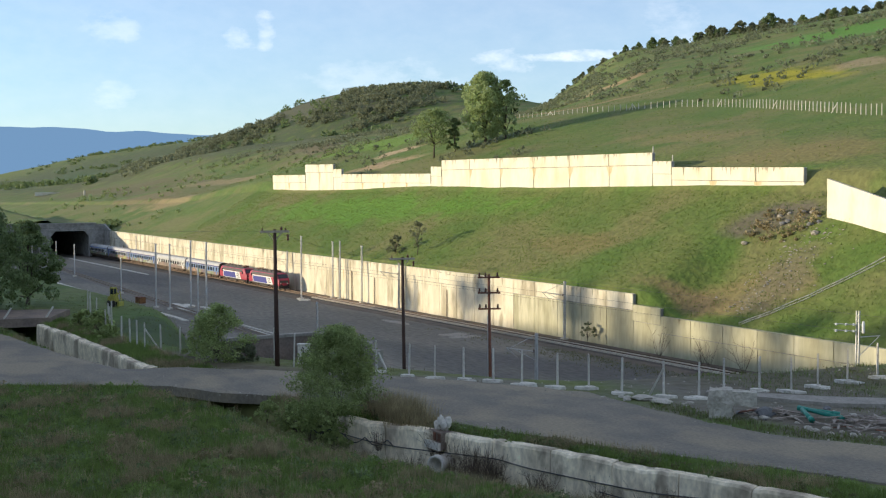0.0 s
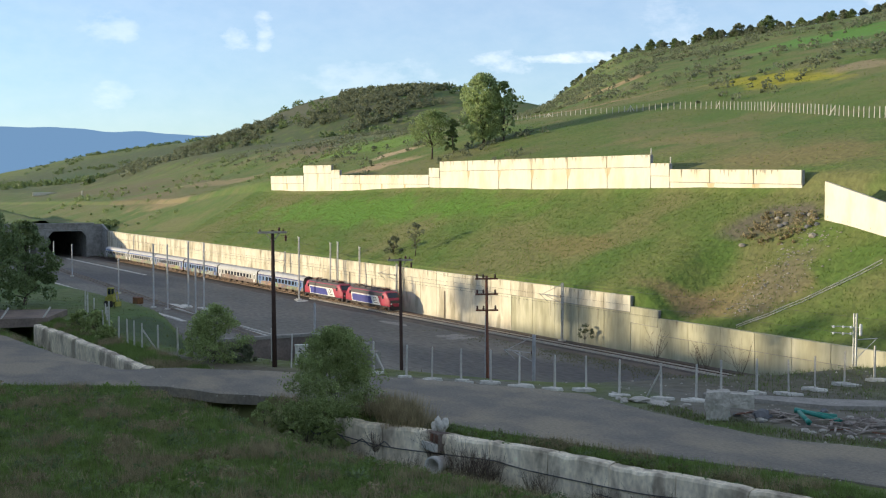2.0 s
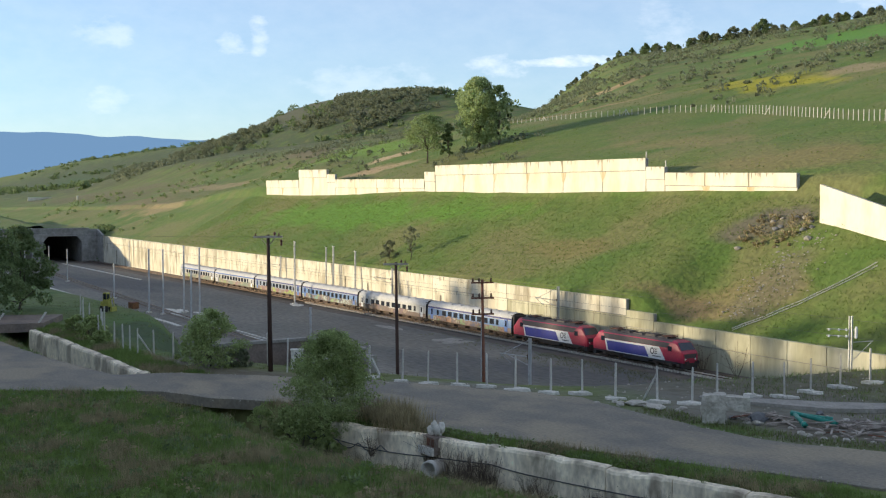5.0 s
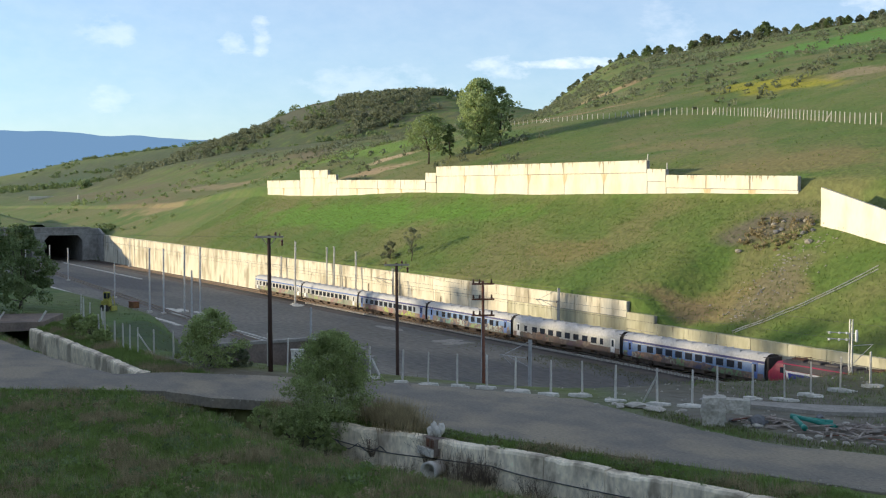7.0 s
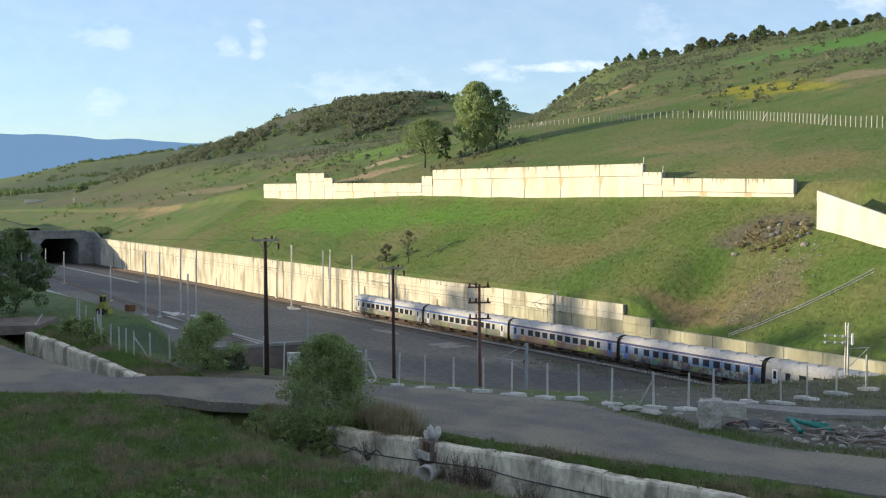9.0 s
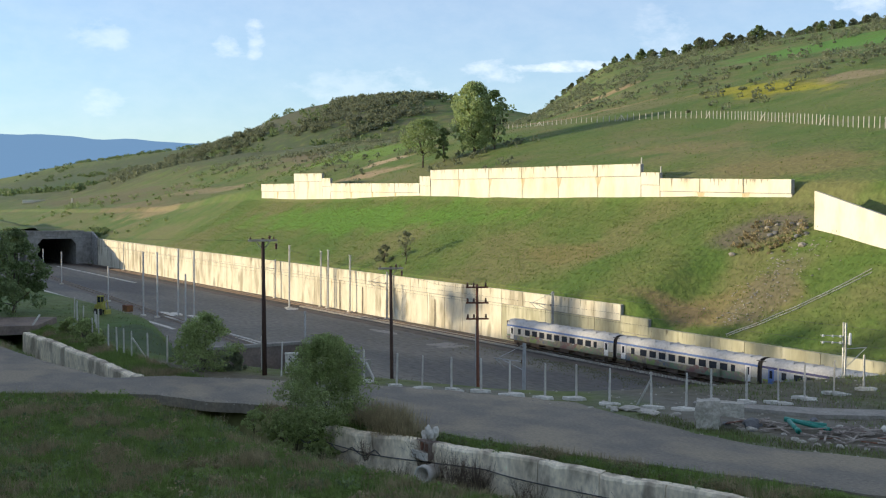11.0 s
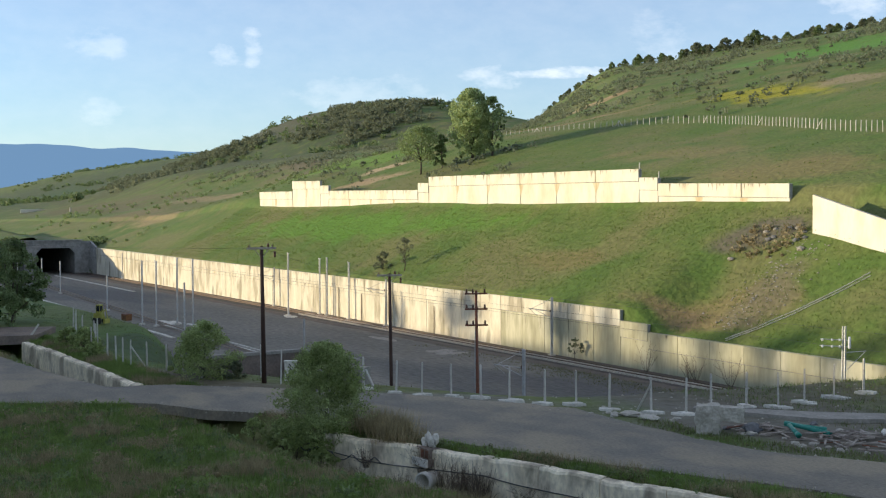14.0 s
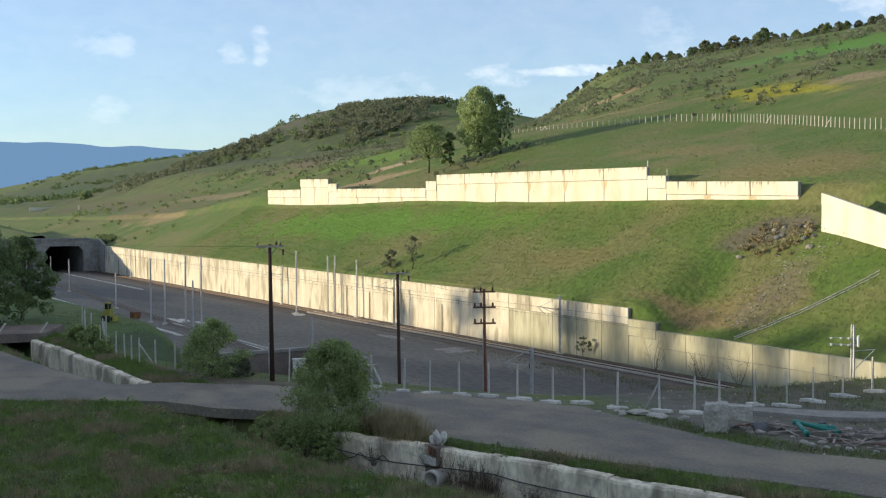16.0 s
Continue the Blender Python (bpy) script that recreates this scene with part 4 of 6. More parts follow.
for z, yy in ((6.2, 105.2), (7.4, 105.2), (9.0, 107.6)):
    bm = bmesh.new()
    beam(bm, (-460, yy, z), (100, yy, z), 0.014, n=4)
    solo("overhead_wire", bm, WIRE, "thin overhead wire above the railway track", "wire", "overhead wires")

# dark drain posts on the wall face
for x in (-384, -352, -250, -216, -206, -178):
    bm = bmesh.new()
    h = random.uniform(3.5, 6.5)
    box(bm, x, x + 0.14, 108.80, 108.90, 0, h)
    solo("drain_pipe", bm, BALLAST, "dark upright drain pipe on the wall", "pipe", "drain pipes")


# yellow site machine and rusty container on the yard's edge
YELLOW = paint("yellow_machine_paint", (0.40, 0.37, 0.08), 0.75)
ORANGE_RUST = mat("rusty_orange_sheet", (0.24, 0.12, 0.05), (0.14, 0.07, 0.035), scale=1.5, fine=8, bump=0.1)


def machine():
    root = thing("wheel_loader", pose(-115.0, 31.5, land(-115.0, 31.5), 0, 0, 35), "faded yellow wheeled site machine parked on the grassy bank", "site machine")
    bm = bmesh.new()
    box(bm, -1.6, 1.6, -1.0, 1.0, 1.0, 2.1)
    bmesh.ops.bevel(bm, geom=bm.edges[:], offset=0.2, segments=2, affect="EDGES")
    part("body", bm, YELLOW, root)
    bm = bmesh.new()
    for v in ((-0.6, 0.9, -0.85, 0.85, 2.0, 2.5), (-0.6, 0.9, -0.85, 0.85, 3.6, 3.85)):
        box(bm, *v)
    for cx in (-0.55, 0.85):
        for cy in (-0.8, 0.8):
            box(bm, cx - 0.06, cx + 0.06, cy - 0.06, cy + 0.06, 2.5, 3.6)
    cab = part("cab", bm, YELLOW, root)
    bm = bmesh.new()
    box(bm, -0.5, 0.8, -0.76, 0.76, 2.5, 3.6)
    part("window", bm, GLASS, cab)
    bm = bmesh.new()
    for cy in (-0.7, 0.7):
        beam(bm, (1.2, cy, 2.2), (2.3, cy, 3.0), 0.14, square=True)
        beam(bm, (2.3, cy, 3.0), (3.0, cy, 0.8), 0.14, square=True)
    part("lift_arm", bm, YELLOW, root)
    bm = bmesh.new()
    box(bm, 2.7, 3.5, -1.2, 1.2, 0.2, 1.1)
    part("bucket", bm, YELLOW, root)
    for cx in (-1.0, 1.1):
        for cy in (-1.05, 1.05):
            bm = bmesh.new()
            beam(bm, (cx, cy - 0.22, 0.65), (cx, cy + 0.22, 0.65), 0.65, n=16)
            part("wheel", bm, BLACK, root)


machine()
loader = bpy.data.objects["wheel_loader"]
loader.scale = (0.30, 0.30, 0.50)
root = thing("container", pose(-233.0, 69.4, 0.03, 0, 0, 12), "small rusty orange site container", "container")
bm = bmesh.new()
box(bm, -1.5, 1.5, -1.0, 1.0, 0, 1.9)
part("body", bm, ORANGE_RUST, root)
for i in range(9):
    bm = bmesh.new()
    box(bm, -1.4 + i * 0.33, -1.3 + i * 0.33, -1.05, 1.05, 0.1, 1.8)
    part("rib", bm, ORANGE_RUST, root)
bm = bmesh.new()
box(bm, -1.6, 1.6, -1.1, 1.1, 1.9, 2.0)
part("lid", bm, RUST, root)
root.scale = (0.65, 0.65, 0.65)

# sunken concrete pit at the foot of the bank
BROWN_WALL = mat("brown_stained_concrete", (0.26, 0.20, 0.155), (0.17, 0.135, 0.11), scale=0.6, fine=5, bump=0.1)
root = thing("concrete_pit", pose(0, 0, 0), "open brown concrete basin with a pale rim", "basin", kind="structure")
P = [(-93, 32.4), (-93.0, 43.2), (-84.5, 44.2), (-78.5, 36.6)]
for (xa, ya), (xb, yb) in zip(P, P[1:]):
    d = Vector((xb - xa, yb - ya, 0)).normalized()
    nrm = Vector((-d.y, d.x, 0)) * 0.22
    for z0, z1, w, m_, nm in ((-0.3, 10.25, 1.0, BROWN_WALL, "side"), (10.25, 10.5, 1.5, GRIT, "rim")):
        bm = bmesh.new()
        v = [Vector((xa, ya, 0)) - nrm * w, Vector((xb, yb, 0)) - nrm * w, Vector((xb, yb, 0)) + nrm * w, Vector((xa, ya, 0)) + nrm * w]
        lo = [bm.verts.new((p.x, p.y, z0)) for p in v]
        hi = [bm.verts.new((p.x, p.y, z1)) for p in v]
        bm.faces.new(lo[::-1]), bm.faces.new(hi)
        for i in range(4):
            bm.faces.new((lo[i], lo[(i + 1) % 4], hi[(i + 1) % 4], hi[i]))
        part(nm, bm, m_, root)


# ---- road, channel and fence near by ----
ROAD = [  # near edge, far edge
    ((-84, 1), (-115, 9)), ((-71.7, 12.9), (-97.2, 17.6)), ((-68.7, 17.1), (-83.6, 18.9)), ((-66.1, 21.3), (-73.7, 20.6)),
    ((-62.2, 23.0), (-72.3, 24.5)), ((-59.0, 26.0), (-67.2, 29.9)), ((-53.0, 27.6), (-63.2, 34.0)), ((-47.4, 29.9), (-58.8, 36.6)),
    ((-44.0, 31.4), (-55.3, 39.0)), ((-40.0, 33.0), (-51.5, 41.0)), ((-36.4, 34.7), (-45.5, 40.6)), ((-32.2, 36.9), (-38.4, 41.0)),
    ((-28.9, 38.6), (-33.6, 43.6)), ((-10, 48), (-14, 54)), ((40, 66), (37, 72))]


def road():
    bm = bmesh.new()
    rows = []
    n = 6
    fine = []
    for (a, b), (c, d) in zip(ROAD, ROAD[1:]):
        for k in range(6):
            t = k / 6
            fine.append((Vector(a).lerp(Vector(c), t), Vector(b).lerp(Vector(d), t)))
    for a, b in fine:
        w = (b - a).normalized()
        a2 = a + w * 0.5 * noise.noise(Vector((a.x / 1.7, a.y / 1.7, 0)))
        b2 = b + w * 0.7 * noise.noise(Vector((b.x / 1.7, b.y / 1.7, 5)))
        top = [a2.lerp(b2, i / n) for i in range(n + 1)]
        up = [bm.verts.new((p.x, p.y, BENCH + 0.05 + 0.05 * (1 - (2 * i / n - 1) ** 2) + 0.02 * noise.noise(Vector((p.x / 2, p.y / 2, 1))))) for i, p in enumerate(top)]
        lo = [bm.verts.new((top[0].x, top[0].y, BENCH - 0.5)), bm.verts.new((top[-1].x, top[-1].y, BENCH - 0.6))]
        rows.append((lo[0], *up, lo[1]))
    for a, b in zip(rows, rows[1:]):
        for i in range(len(a) - 1):
            bm.faces.new((a[i], a[i + 1], b[i + 1], b[i]))
        bm.faces.new((a[0], b[0], b[-1], a[-1]))
    solo("road", bm, ASPHALT, "worn grey asphalt service road over a culvert", "road", kind="structure")


road()


def channel_wall(x0, x1, name, label, panel=3.0):
    root = thing(name, pose(0, 0, 0), label, "retaining wall", kind="structure")
    x = x0
    while x < x1 - 0.1:
        xe = min(x1, x + panel)
        a, b = Vector((x, lerp(x, CHANNEL), 0)), Vector((xe, lerp(xe, CHANNEL), 0))
        d = (b - a).normalized()
        nrm = Vector((-d.y, d.x, 0))
        a, b = a + d * 0.02, b - d * 0.02
        bm = bmesh.new()
        zt = BENCH + 0.1 + random.uniform(-0.04, 0.05)
        k = 12
        cols = []
        for i in range(k + 1):
            c = a.lerp(b, i / k)
            w = 0.03 * noise.noise(c / 0.6)
            chip = max(0, noise.noise(c / 0.8 + Vector((0, 0, 7)))) * 0.22 + max(0, noise.noise(c / 3.5 + Vector((0, 0, 3)))) * 0.22
            cols.append([bm.verts.new(c + nrm * (-0.28 + w) + Vector((0, 0, 8.4))), bm.verts.new(c + nrm * (-0.26 + w) + Vector((0, 0, zt - 0.12 - chip))),
                         bm.verts.new(c + nrm * (-0.2 + w) + Vector((0, 0, zt - chip))), bm.verts.new(c + nrm * 0.3 + Vector((0, 0, zt - chip * 0.5))),
                         bm.verts.new(c + nrm * 0.3 + Vector((0, 0, 8.4)))])
        for p, q in zip(cols, cols[1:]):
            for i in range(4):
                bm.faces.new((p[i], q[i], q[i + 1], p[i + 1]))
        bm.faces.new(cols[0]), bm.faces.new(cols[-1][::-1])
        part("panel", bm, WALL_DIRTY, root)
        x = xe


WALL_DIRTY = mat("dirty_channel_concrete", (0.86, 0.76, 0.56), (0.60, 0.51, 0.36), scale=0.8, fine=5, bump=0.3, stretch=(1, 1, 0.5), contrast=0.3,
                 third=(0.38, 0.32, 0.23), third_scale=0.7, edge=(0.38, 0.7))
channel_wall(-52.6, 0, "channel_wall", "dirty concrete wall of the drainage channel below the road")
channel_wall(-102, -73.5, "canal_wall", "stained concrete canal wall beyond the road bridge")

# concrete pipe outlet with a marker block above it
root = thing("drain_outlet", pose(-46.1, 28.35, 10.3), "concrete pipe outlet jutting from the channel wall", "drain pipe")
dirp = Vector((0.43, -0.85, 0)).normalized()
bm = bmesh.new()
n = 20
rings = []
for dist, r in ((0.2, 0.36), (-0.9, 0.36), (-0.95, 0.44), (-1.25, 0.44), (-1.25, 0.33), (-0.2, 0.32)):
    c = -dirp * dist
    side = Vector((dirp.y, -dirp.x, 0))
    rings.append([bm.verts.new(c + side * r * math.cos(6.283 * i / n) + Vector((0, 0, r * math.sin(6.283 * i / n)))) for i in range(n)])
for a, b in zip(rings, rings[1:]):
    for i in range(n):
        bm.faces.new((a[i], a[(i + 1) % n], b[(i + 1) % n], b[i]))
bm.faces.new(rings[-1])
part("pipe", bm, POST, root, smooth=True)
bm = bmesh.new()
box(bm, -1.25, 0.05, -0.55, 0.3, 0.5, 0.85)
box(bm, -1.15, -0.05, -0.45, 0.2, 0.85, 1.3)
part("head_block", bm, BROWN_WALL, root, "brown brick block")
bm = bmesh.new()
box(bm, -1.3, 0.1, -0.68, -0.55, 0.5, 0.85)
part("lip", bm, ROUGH_WHITE, root, "pale concrete lip")
for i in range(3):
    bm = bmesh.new()
    box(bm, -1.05 + i * 0.4, -0.85 + i * 0.4, -0.51, -0.45, 0.9, 1.25)
    part("brick", bm, RUST, root)


def boulder(bm, c, r, seed, flat=0.7):
    made = bmesh.ops.create_icosphere(bm, subdivisions=2, radius=1)
    for v in made["verts"]:
        k = 1 + 0.38 * noise.noise(v.co * 1.3 + Vector((seed, 0, 0))) + 0.14 * noise.noise(v.co * 4 + Vector((seed, 3, 0)))
        v.co = Vector(c) + Vector((v.co.x * r[0], v.co.y * r[1], v.co.z * r[2])) * k


bm = bmesh.new()
for k in range(6):
    boulder(bm, (-47.1 + 0.16 * k, 28.3 + 0.1 * (k % 2), 11.75 + 0.14 * (k % 3)), (0.24, 0.15, 0.26), 3.7 * k)
solo("crumpled_sheet", bm, ROUGH_WHITE, "crumpled pale plastic sheet on the outlet block", "plastic sheet")

# cables drooping along the channel wall
for j, (off, z0, xa, xb) in enumerate(((0.34, 10.9, -54, -4), (0.42, 10.5, -38, -4), (0.36, 10.8, -55, -49))):
    bm = bmesh.new()
    prev = None
    for i in range(70):
        x = xa + (xb - xa) * i / 69
        sag = 0.35 * abs(math.sin(i * 0.21 + j)) + 0.2 * noise.noise(Vector((x / 5, j, 0)))
        p = Vector((x, lerp(x, CHANNEL) - off, z0 - sag))
        if prev:
            beam(bm, prev, p, 0.028, n=5)
        prev = p
    solo("cable", bm, WIRE, "black cable drooping along the channel wall", "cable", "cables on the wall")

# far bridge deck over the canal
root = thing("canal_bridge", pose(0, 0, 0), "small brown concrete bridge deck over the canal", "bridge", kind="structure")
bm = bmesh.new()
v = [(-104.6, 13.5), (-103.0, 22.8), (-109.5, 26.0), (-114.0, 15.0)]
lo = [bm.verts.new((x, y, 11.25)) for x, y in v]
hi = [bm.verts.new((x, y, 12.0)) for x, y in v]
bm.faces.new(lo[::-1]), bm.faces.new(hi)
for i in range(4):
    bm.faces.new((lo[i], lo[(i + 1) % 4], hi[(i + 1) % 4], hi[i]))
part("deck", bm, BROWN_WALL, root)
for x, y, lean in ((-104.2, 18.9, 0.35), (-103.3, 22.2, 0.35)):
    bm = bmesh.new()
    beam(bm, (x, y, 10.6), (x + 0.1, y + 0.25, 12.0), 0.09, square=True)
    beam(bm, (x + 0.1, y + 0.25, 12.0), (x, y + 0.9, 12.9), 0.09, square=True)
    part("rail_post", bm, POST, root, "bent white rail post")


# boundary fence of concrete posts
def fence_post(x, y, h, brace=0, crank=False):
    z = land(x, y)
    root = thing("fence_post", pose(x, y, z, random.uniform(-1.5, 1.5), random.uniform(-1.5, 1.5), random.uniform(0, 90)),
                 "slim pale concrete fence post with a rough footing" if not crank else "slim pale concrete fence post", "fence post", "boundary fence posts")
    bm = bmesh.new()
    beam(bm, (0, 0, -0.3), (0, 0, h), 0.075, 0.062, square=True)
    beam(bm, (0, 0, h), (0, 0, h + 0.05), 0.062, 0.03, square=True)
    part("post", bm, POST, root)
    if brace:
        bm = bmesh.new()
        beam(bm, (brace * 1.1, -brace * 0.3, -0.1), (0, 0, h * 0.8), 0.06, square=True)
        part("brace", bm, POST, root)
    return root


def footing(x, y, s):
    z = land(x, y)
    bm = bmesh.new()
    for _ in range(3):
        a, b = random.uniform(-0.5, 0.5) * s, random.uniform(-0.25, 0.25) * s
        ring = [(a + s * random.uniform(0.4, 0.75) * math.cos(t), b + s * random.uniform(0.25, 0.5) * math.sin(t)) for t in np.linspace(0, 6.0, 9)]
        zt = random.uniform(0.05, 0.16)
        lo = [bm.verts.new((p, q, -0.2)) for p, q in ring]
        hi = [bm.verts.new((p * 0.9, q * 0.9, zt + random.uniform(0, 0.04))) for p, q in ring]
        bm.faces.new(hi)
        for i in range(9):
            bm.faces.new((lo[i], lo[(i + 1) % 9], hi[(i + 1) % 9], hi[i]))
    solo("fence_footing", bm, ROUGH_WHITE, "rough pale lump of poured concrete at a fence post", "concrete footing", "fence footings",
         m=pose(x + 0.1, y - 0.15, z, 0, 0, 35))


NEAR_POSTS = [(-72.7, 30.8), (-69.3, 30.7), (-64.8, 34.4), (-62.2, 35.3), (-60.6, 36.2), (-59.0, 37.3), (-57.7, 38.6), (-56.0, 39.5), (-54.1, 40.7),
              (-52.8, 42.0), (-50.8, 42.8), (-48.5, 43.9), (-47.1, 45.2), (-47.6, 47.6), (-47.0, 49.8), (-45.8, 51.1), (-45.9, 53.4), (-45.7, 55.7), (-45.4, 58.0)]
for i, (x, y) in enumerate(NEAR_POSTS):
    fence_post(x, y, 2.0 if i > 1 else 2.2, brace=-1 if i == 11 else 0)
    if i > 1:
        footing(x, y, random.uniform(0.6, 1.0))
LEFT_POSTS = [(-91.3, 24.9), (-88.3, 24.8), (-86.0, 24.8), (-83.0, 25.0), (-80.8, 25.5), (-79.2, 26.4), (-84.6, 24.9), (-93.5, 25.0), (-77.6, 27.0),
              (-101, 27.5), (-104, 27.0), (-107, 27.2), (-98.5, 26.6), (-110, 28), (-96, 26.0), (-113, 28.5)]
for i, (x, y) in enumerate(LEFT_POSTS):
    fence_post(x, y, 1.9, brace=1 if i == 3 else 0, crank=True)


# wooden line poles
ARM_WOOD = mat("grey_weathered_wood", (0.50, 0.43, 0.33), (0.38, 0.32, 0.25), scale=2, fine=14, bump=0.15)


def line_pole(x, y, top, kind):
    z = land(x, y)
    h = top - z
    root = thing("utility_pole", pose(x, y, z, 0.2, -1.4, 0), {"top": "dark creosoted wooden utility pole with a pale crossarm",
                 "triple": "rust-brown utility pole with three crossarms and insulators"}[kind], "utility pole", "utility poles")
    bm = bmesh.new()
    beam(bm, (0, 0, -0.5), (0, 0, h), 0.17, 0.11, n=10)
    part("pole", bm, POLE_WOOD if kind == "top" else RUST, root, smooth=True)
    ax = Vector((0.519, 0.855, 0))
    arms = [h - 0.15] if kind == "top" else [h - 0.25, h - 1.55, h - 2.9]
    for a in arms:
        w = 0.95
        bm = bmesh.new()
        c = Vector((0.1, -0.05, a))
        beam(bm, c - ax * w, c + ax * w, 0.1, square=True)
        arm = part("crossarm", bm, ARM_WOOD if kind == "top" else RUST, root, "pale wooden crossarm" if kind == "top" else "")
        k = 0.55 if kind == "top" else 1.0
        for s in (-0.85, 0.75) if kind == "top" else (-0.85, -0.3, 0.75):
            bm = bmesh.new()
            lathe(bm, c + ax * w * s, [(r * k, z * k + 0.05) for r, z in ((0.04, 0.0), (0.09, 0.07), (0.10, 0.15), (0.065, 0.2), (0.09, 0.27), (0.04, 0.35))])
            part("insulator", bm, DARK_INS, arm, "dark brown insulator")
        if kind == "top":
            for s in (-1, 1):
                bm = bmesh.new()
                beam(bm, c + ax * w * 0.55 * s, Vector((0, 0, a - 0.65)), 0.035, square=True)
                part("arm_brace", bm, ARM_WOOD, root)
    if kind == "top":
        bm = bmesh.new()
        lathe(bm, (0.05, 0.45, h - 0.25), [(0.05, 0), (0.09, 0.1), (0.06, 0.2), (0.1, 0.3), (0.04, 0.42)])
        lathe(bm, (0.3, 0.8, h - 0.75), [(0.05, 0), (0.09, 0.1), (0.06, 0.2), (0.1, 0.3), (0.04, 0.42)])
        part("end_insulator", bm, DARK_INS, root)
    else:
        bm = bmesh.new()
        beam(bm, (-0.15, -0.25, -2), (-0.05, -0.1, h - 3.4), 0.06, n=6)
        part("stay_tube", bm, STEEL, root, "grey steel conduit")
    return root


line_pole(-70.4, 30.0, 20.45, "top")
line_pole(-76.4, 43.1, 17.95, "top")
line_pole(-80.7, 53.8, 15.95, "triple")
for a, b in (((-70.6, 30.1, 20.3), (-76.7, 43.2, 17.8)), ((-76.7, 43.2, 17.8), (-81.0, 53.9, 15.7)), ((-70.6, 30.1, 20.3), (-90, -2, 22))):
    bm = bmesh.new()
    a, b = Vector(a), Vector(b)
    prev = a
    for i in range(1, 13):
        t = i / 12
        p = a.lerp(b, t) - Vector((0, 0, 0.5 * 4 * t * (1 - t)))
        beam(bm, prev, p, 0.006, n=4)
        prev = p
    solo("line_wire", bm, WIRE, "thin sagging wire between utility poles", "wire", "line wires")

# graffitied switch box, broken block, boulders, green pipes, boards
root = thing("switch_box", pose(-70.6, 32.0, 11.4, 0, 0, 60), "pale grey switch cabinet with dark scrawls", "switch cabinet")
bm = bmesh.new()
box(bm, -0.4, 0.4, -0.22, 0.22, 0, 1.3)
bmesh.ops.bevel(bm, geom=bm.edges[:], offset=0.03, segments=1, affect="EDGES")
part("body", bm, ROUGH_WHITE, root)
bm = bmesh.new()
box(bm, -0.44, 0.44, -0.26, 0.26, 1.3, 1.37)
part("lid", bm, ROUGH_WHITE, root)
for i in range(7):
    bm = bmesh.new()
    x = random.uniform(-0.35, 0.3)
    z = 0.3 + i * 0.16
    beam(bm, (x * 0.8, -0.23, z * 0.8), (x * 0.8 + random.uniform(-0.15, 0.15), -0.23, z * 0.8 + 0.18), 0.025, n=4)
    part("scrawl", bm, BLACK, root, "dark sprayed scrawl")

BROKEN = mat("broken_concrete", (0.52, 0.48, 0.40), (0.36, 0.33, 0.27), scale=1.4, fine=7, bump=0.35)
root = thing("concrete_block", pose(-42.6, 42.6, 11.4, 0, 0, 42), "broken pale concrete block with a jutting slab", "concrete block")
bm = bmesh.new()
box(bm, -0.75, 0.45, -0.5, 0.5, -0.2, 1.5)
bmesh.ops.subdivide_edges(bm, edges=bm.edges[:], cuts=4, use_grid_fill=True)
for v in bm.verts:
    v.co += Vector((noise.noise(v.co * 1.7), noise.noise(v.co * 1.7 + Vector((5, 0, 0))), noise.noise(v.co * 1.7 + Vector((0, 5, 0))))) * 0.16
part("base", bm, BROKEN, root)
bm = bmesh.new()
box(bm, 0.4, 1.6, -0.45, 0.45, 0.75, 1.45)
bmesh.ops.subdivide_edges(bm, edges=bm.edges[:], cuts=3, use_grid_fill=True)
for v in bm.verts:
    v.co += Vector((noise.noise(v.co * 2), noise.noise(v.co * 2 + Vector((5, 0, 0))), noise.noise(v.co * 2 + Vector((0, 5, 0))))) * 0.12
part("slab", bm, BROKEN, root)

STONE_GREY = mat("grey_stone", (0.20, 0.20, 0.20), (0.13, 0.13, 0.13), scale=1.5, fine=7, bump=0.3)
for i in range(46):
    t = random.random()
    if i < 12:
        x, y = -50.0 + t * 4.0, 41.2 + t * 2.2 + random.uniform(-0.7, 0.7)
    elif i < 22:
        x, y = -43.8 + t * 2.4, 43.6 + random.uniform(-1, 1.5)
    else:
        x, y = -41.5 + t * 6.5, 45.0 + random.uniform(-1.5, 4.5)
    r = random.uniform(0.07, 0.22) if i not in (13, 3, 4) else 0.5
    bm = bmesh.new()
    boulder(bm, (0, 0, 0), (r * 1.3, r, r * (0.3 if i in (3, 4) else 0.7)), i)
    solo("rubble_stone", bm, STONE_GREY if i % 3 == 1 and i > 12 else BROKEN, "lump of broken concrete rubble", "rubble", "rubble lumps",
         m=pose(x, y, land(x, y) + r * 0.25, 0, 0, random.uniform(0, 180)))

GREEN_PIPE = mat("green_plastic_pipe", (0.03, 0.27, 0.20), (0.025, 0.20, 0.15), scale=2, fine=8, bump=0.02, rough=0.45)
for a, b in (((-41.2, 46.5), (-38.4, 46.6)), ((-40.6, 46.1), (-38.9, 44.9)), ((-41.0, 46.2), (-39.3, 47.4))):
    bm = bmesh.new()
    a3, b3 = Vector((*a, land(*a) + 0.35)), Vector((*b, land(*b) + 0.22))
    beam(bm, a3, b3, 0.115, n=14)
    beam(bm, b3 - (b3 - a3).normalized() * 0.35, b3, 0.14, n=14)
    solo("drain_pipe", bm, GREEN_PIPE, "green plastic drain pipe lying on the rubble", "pipe", "green pipes", smooth=True)

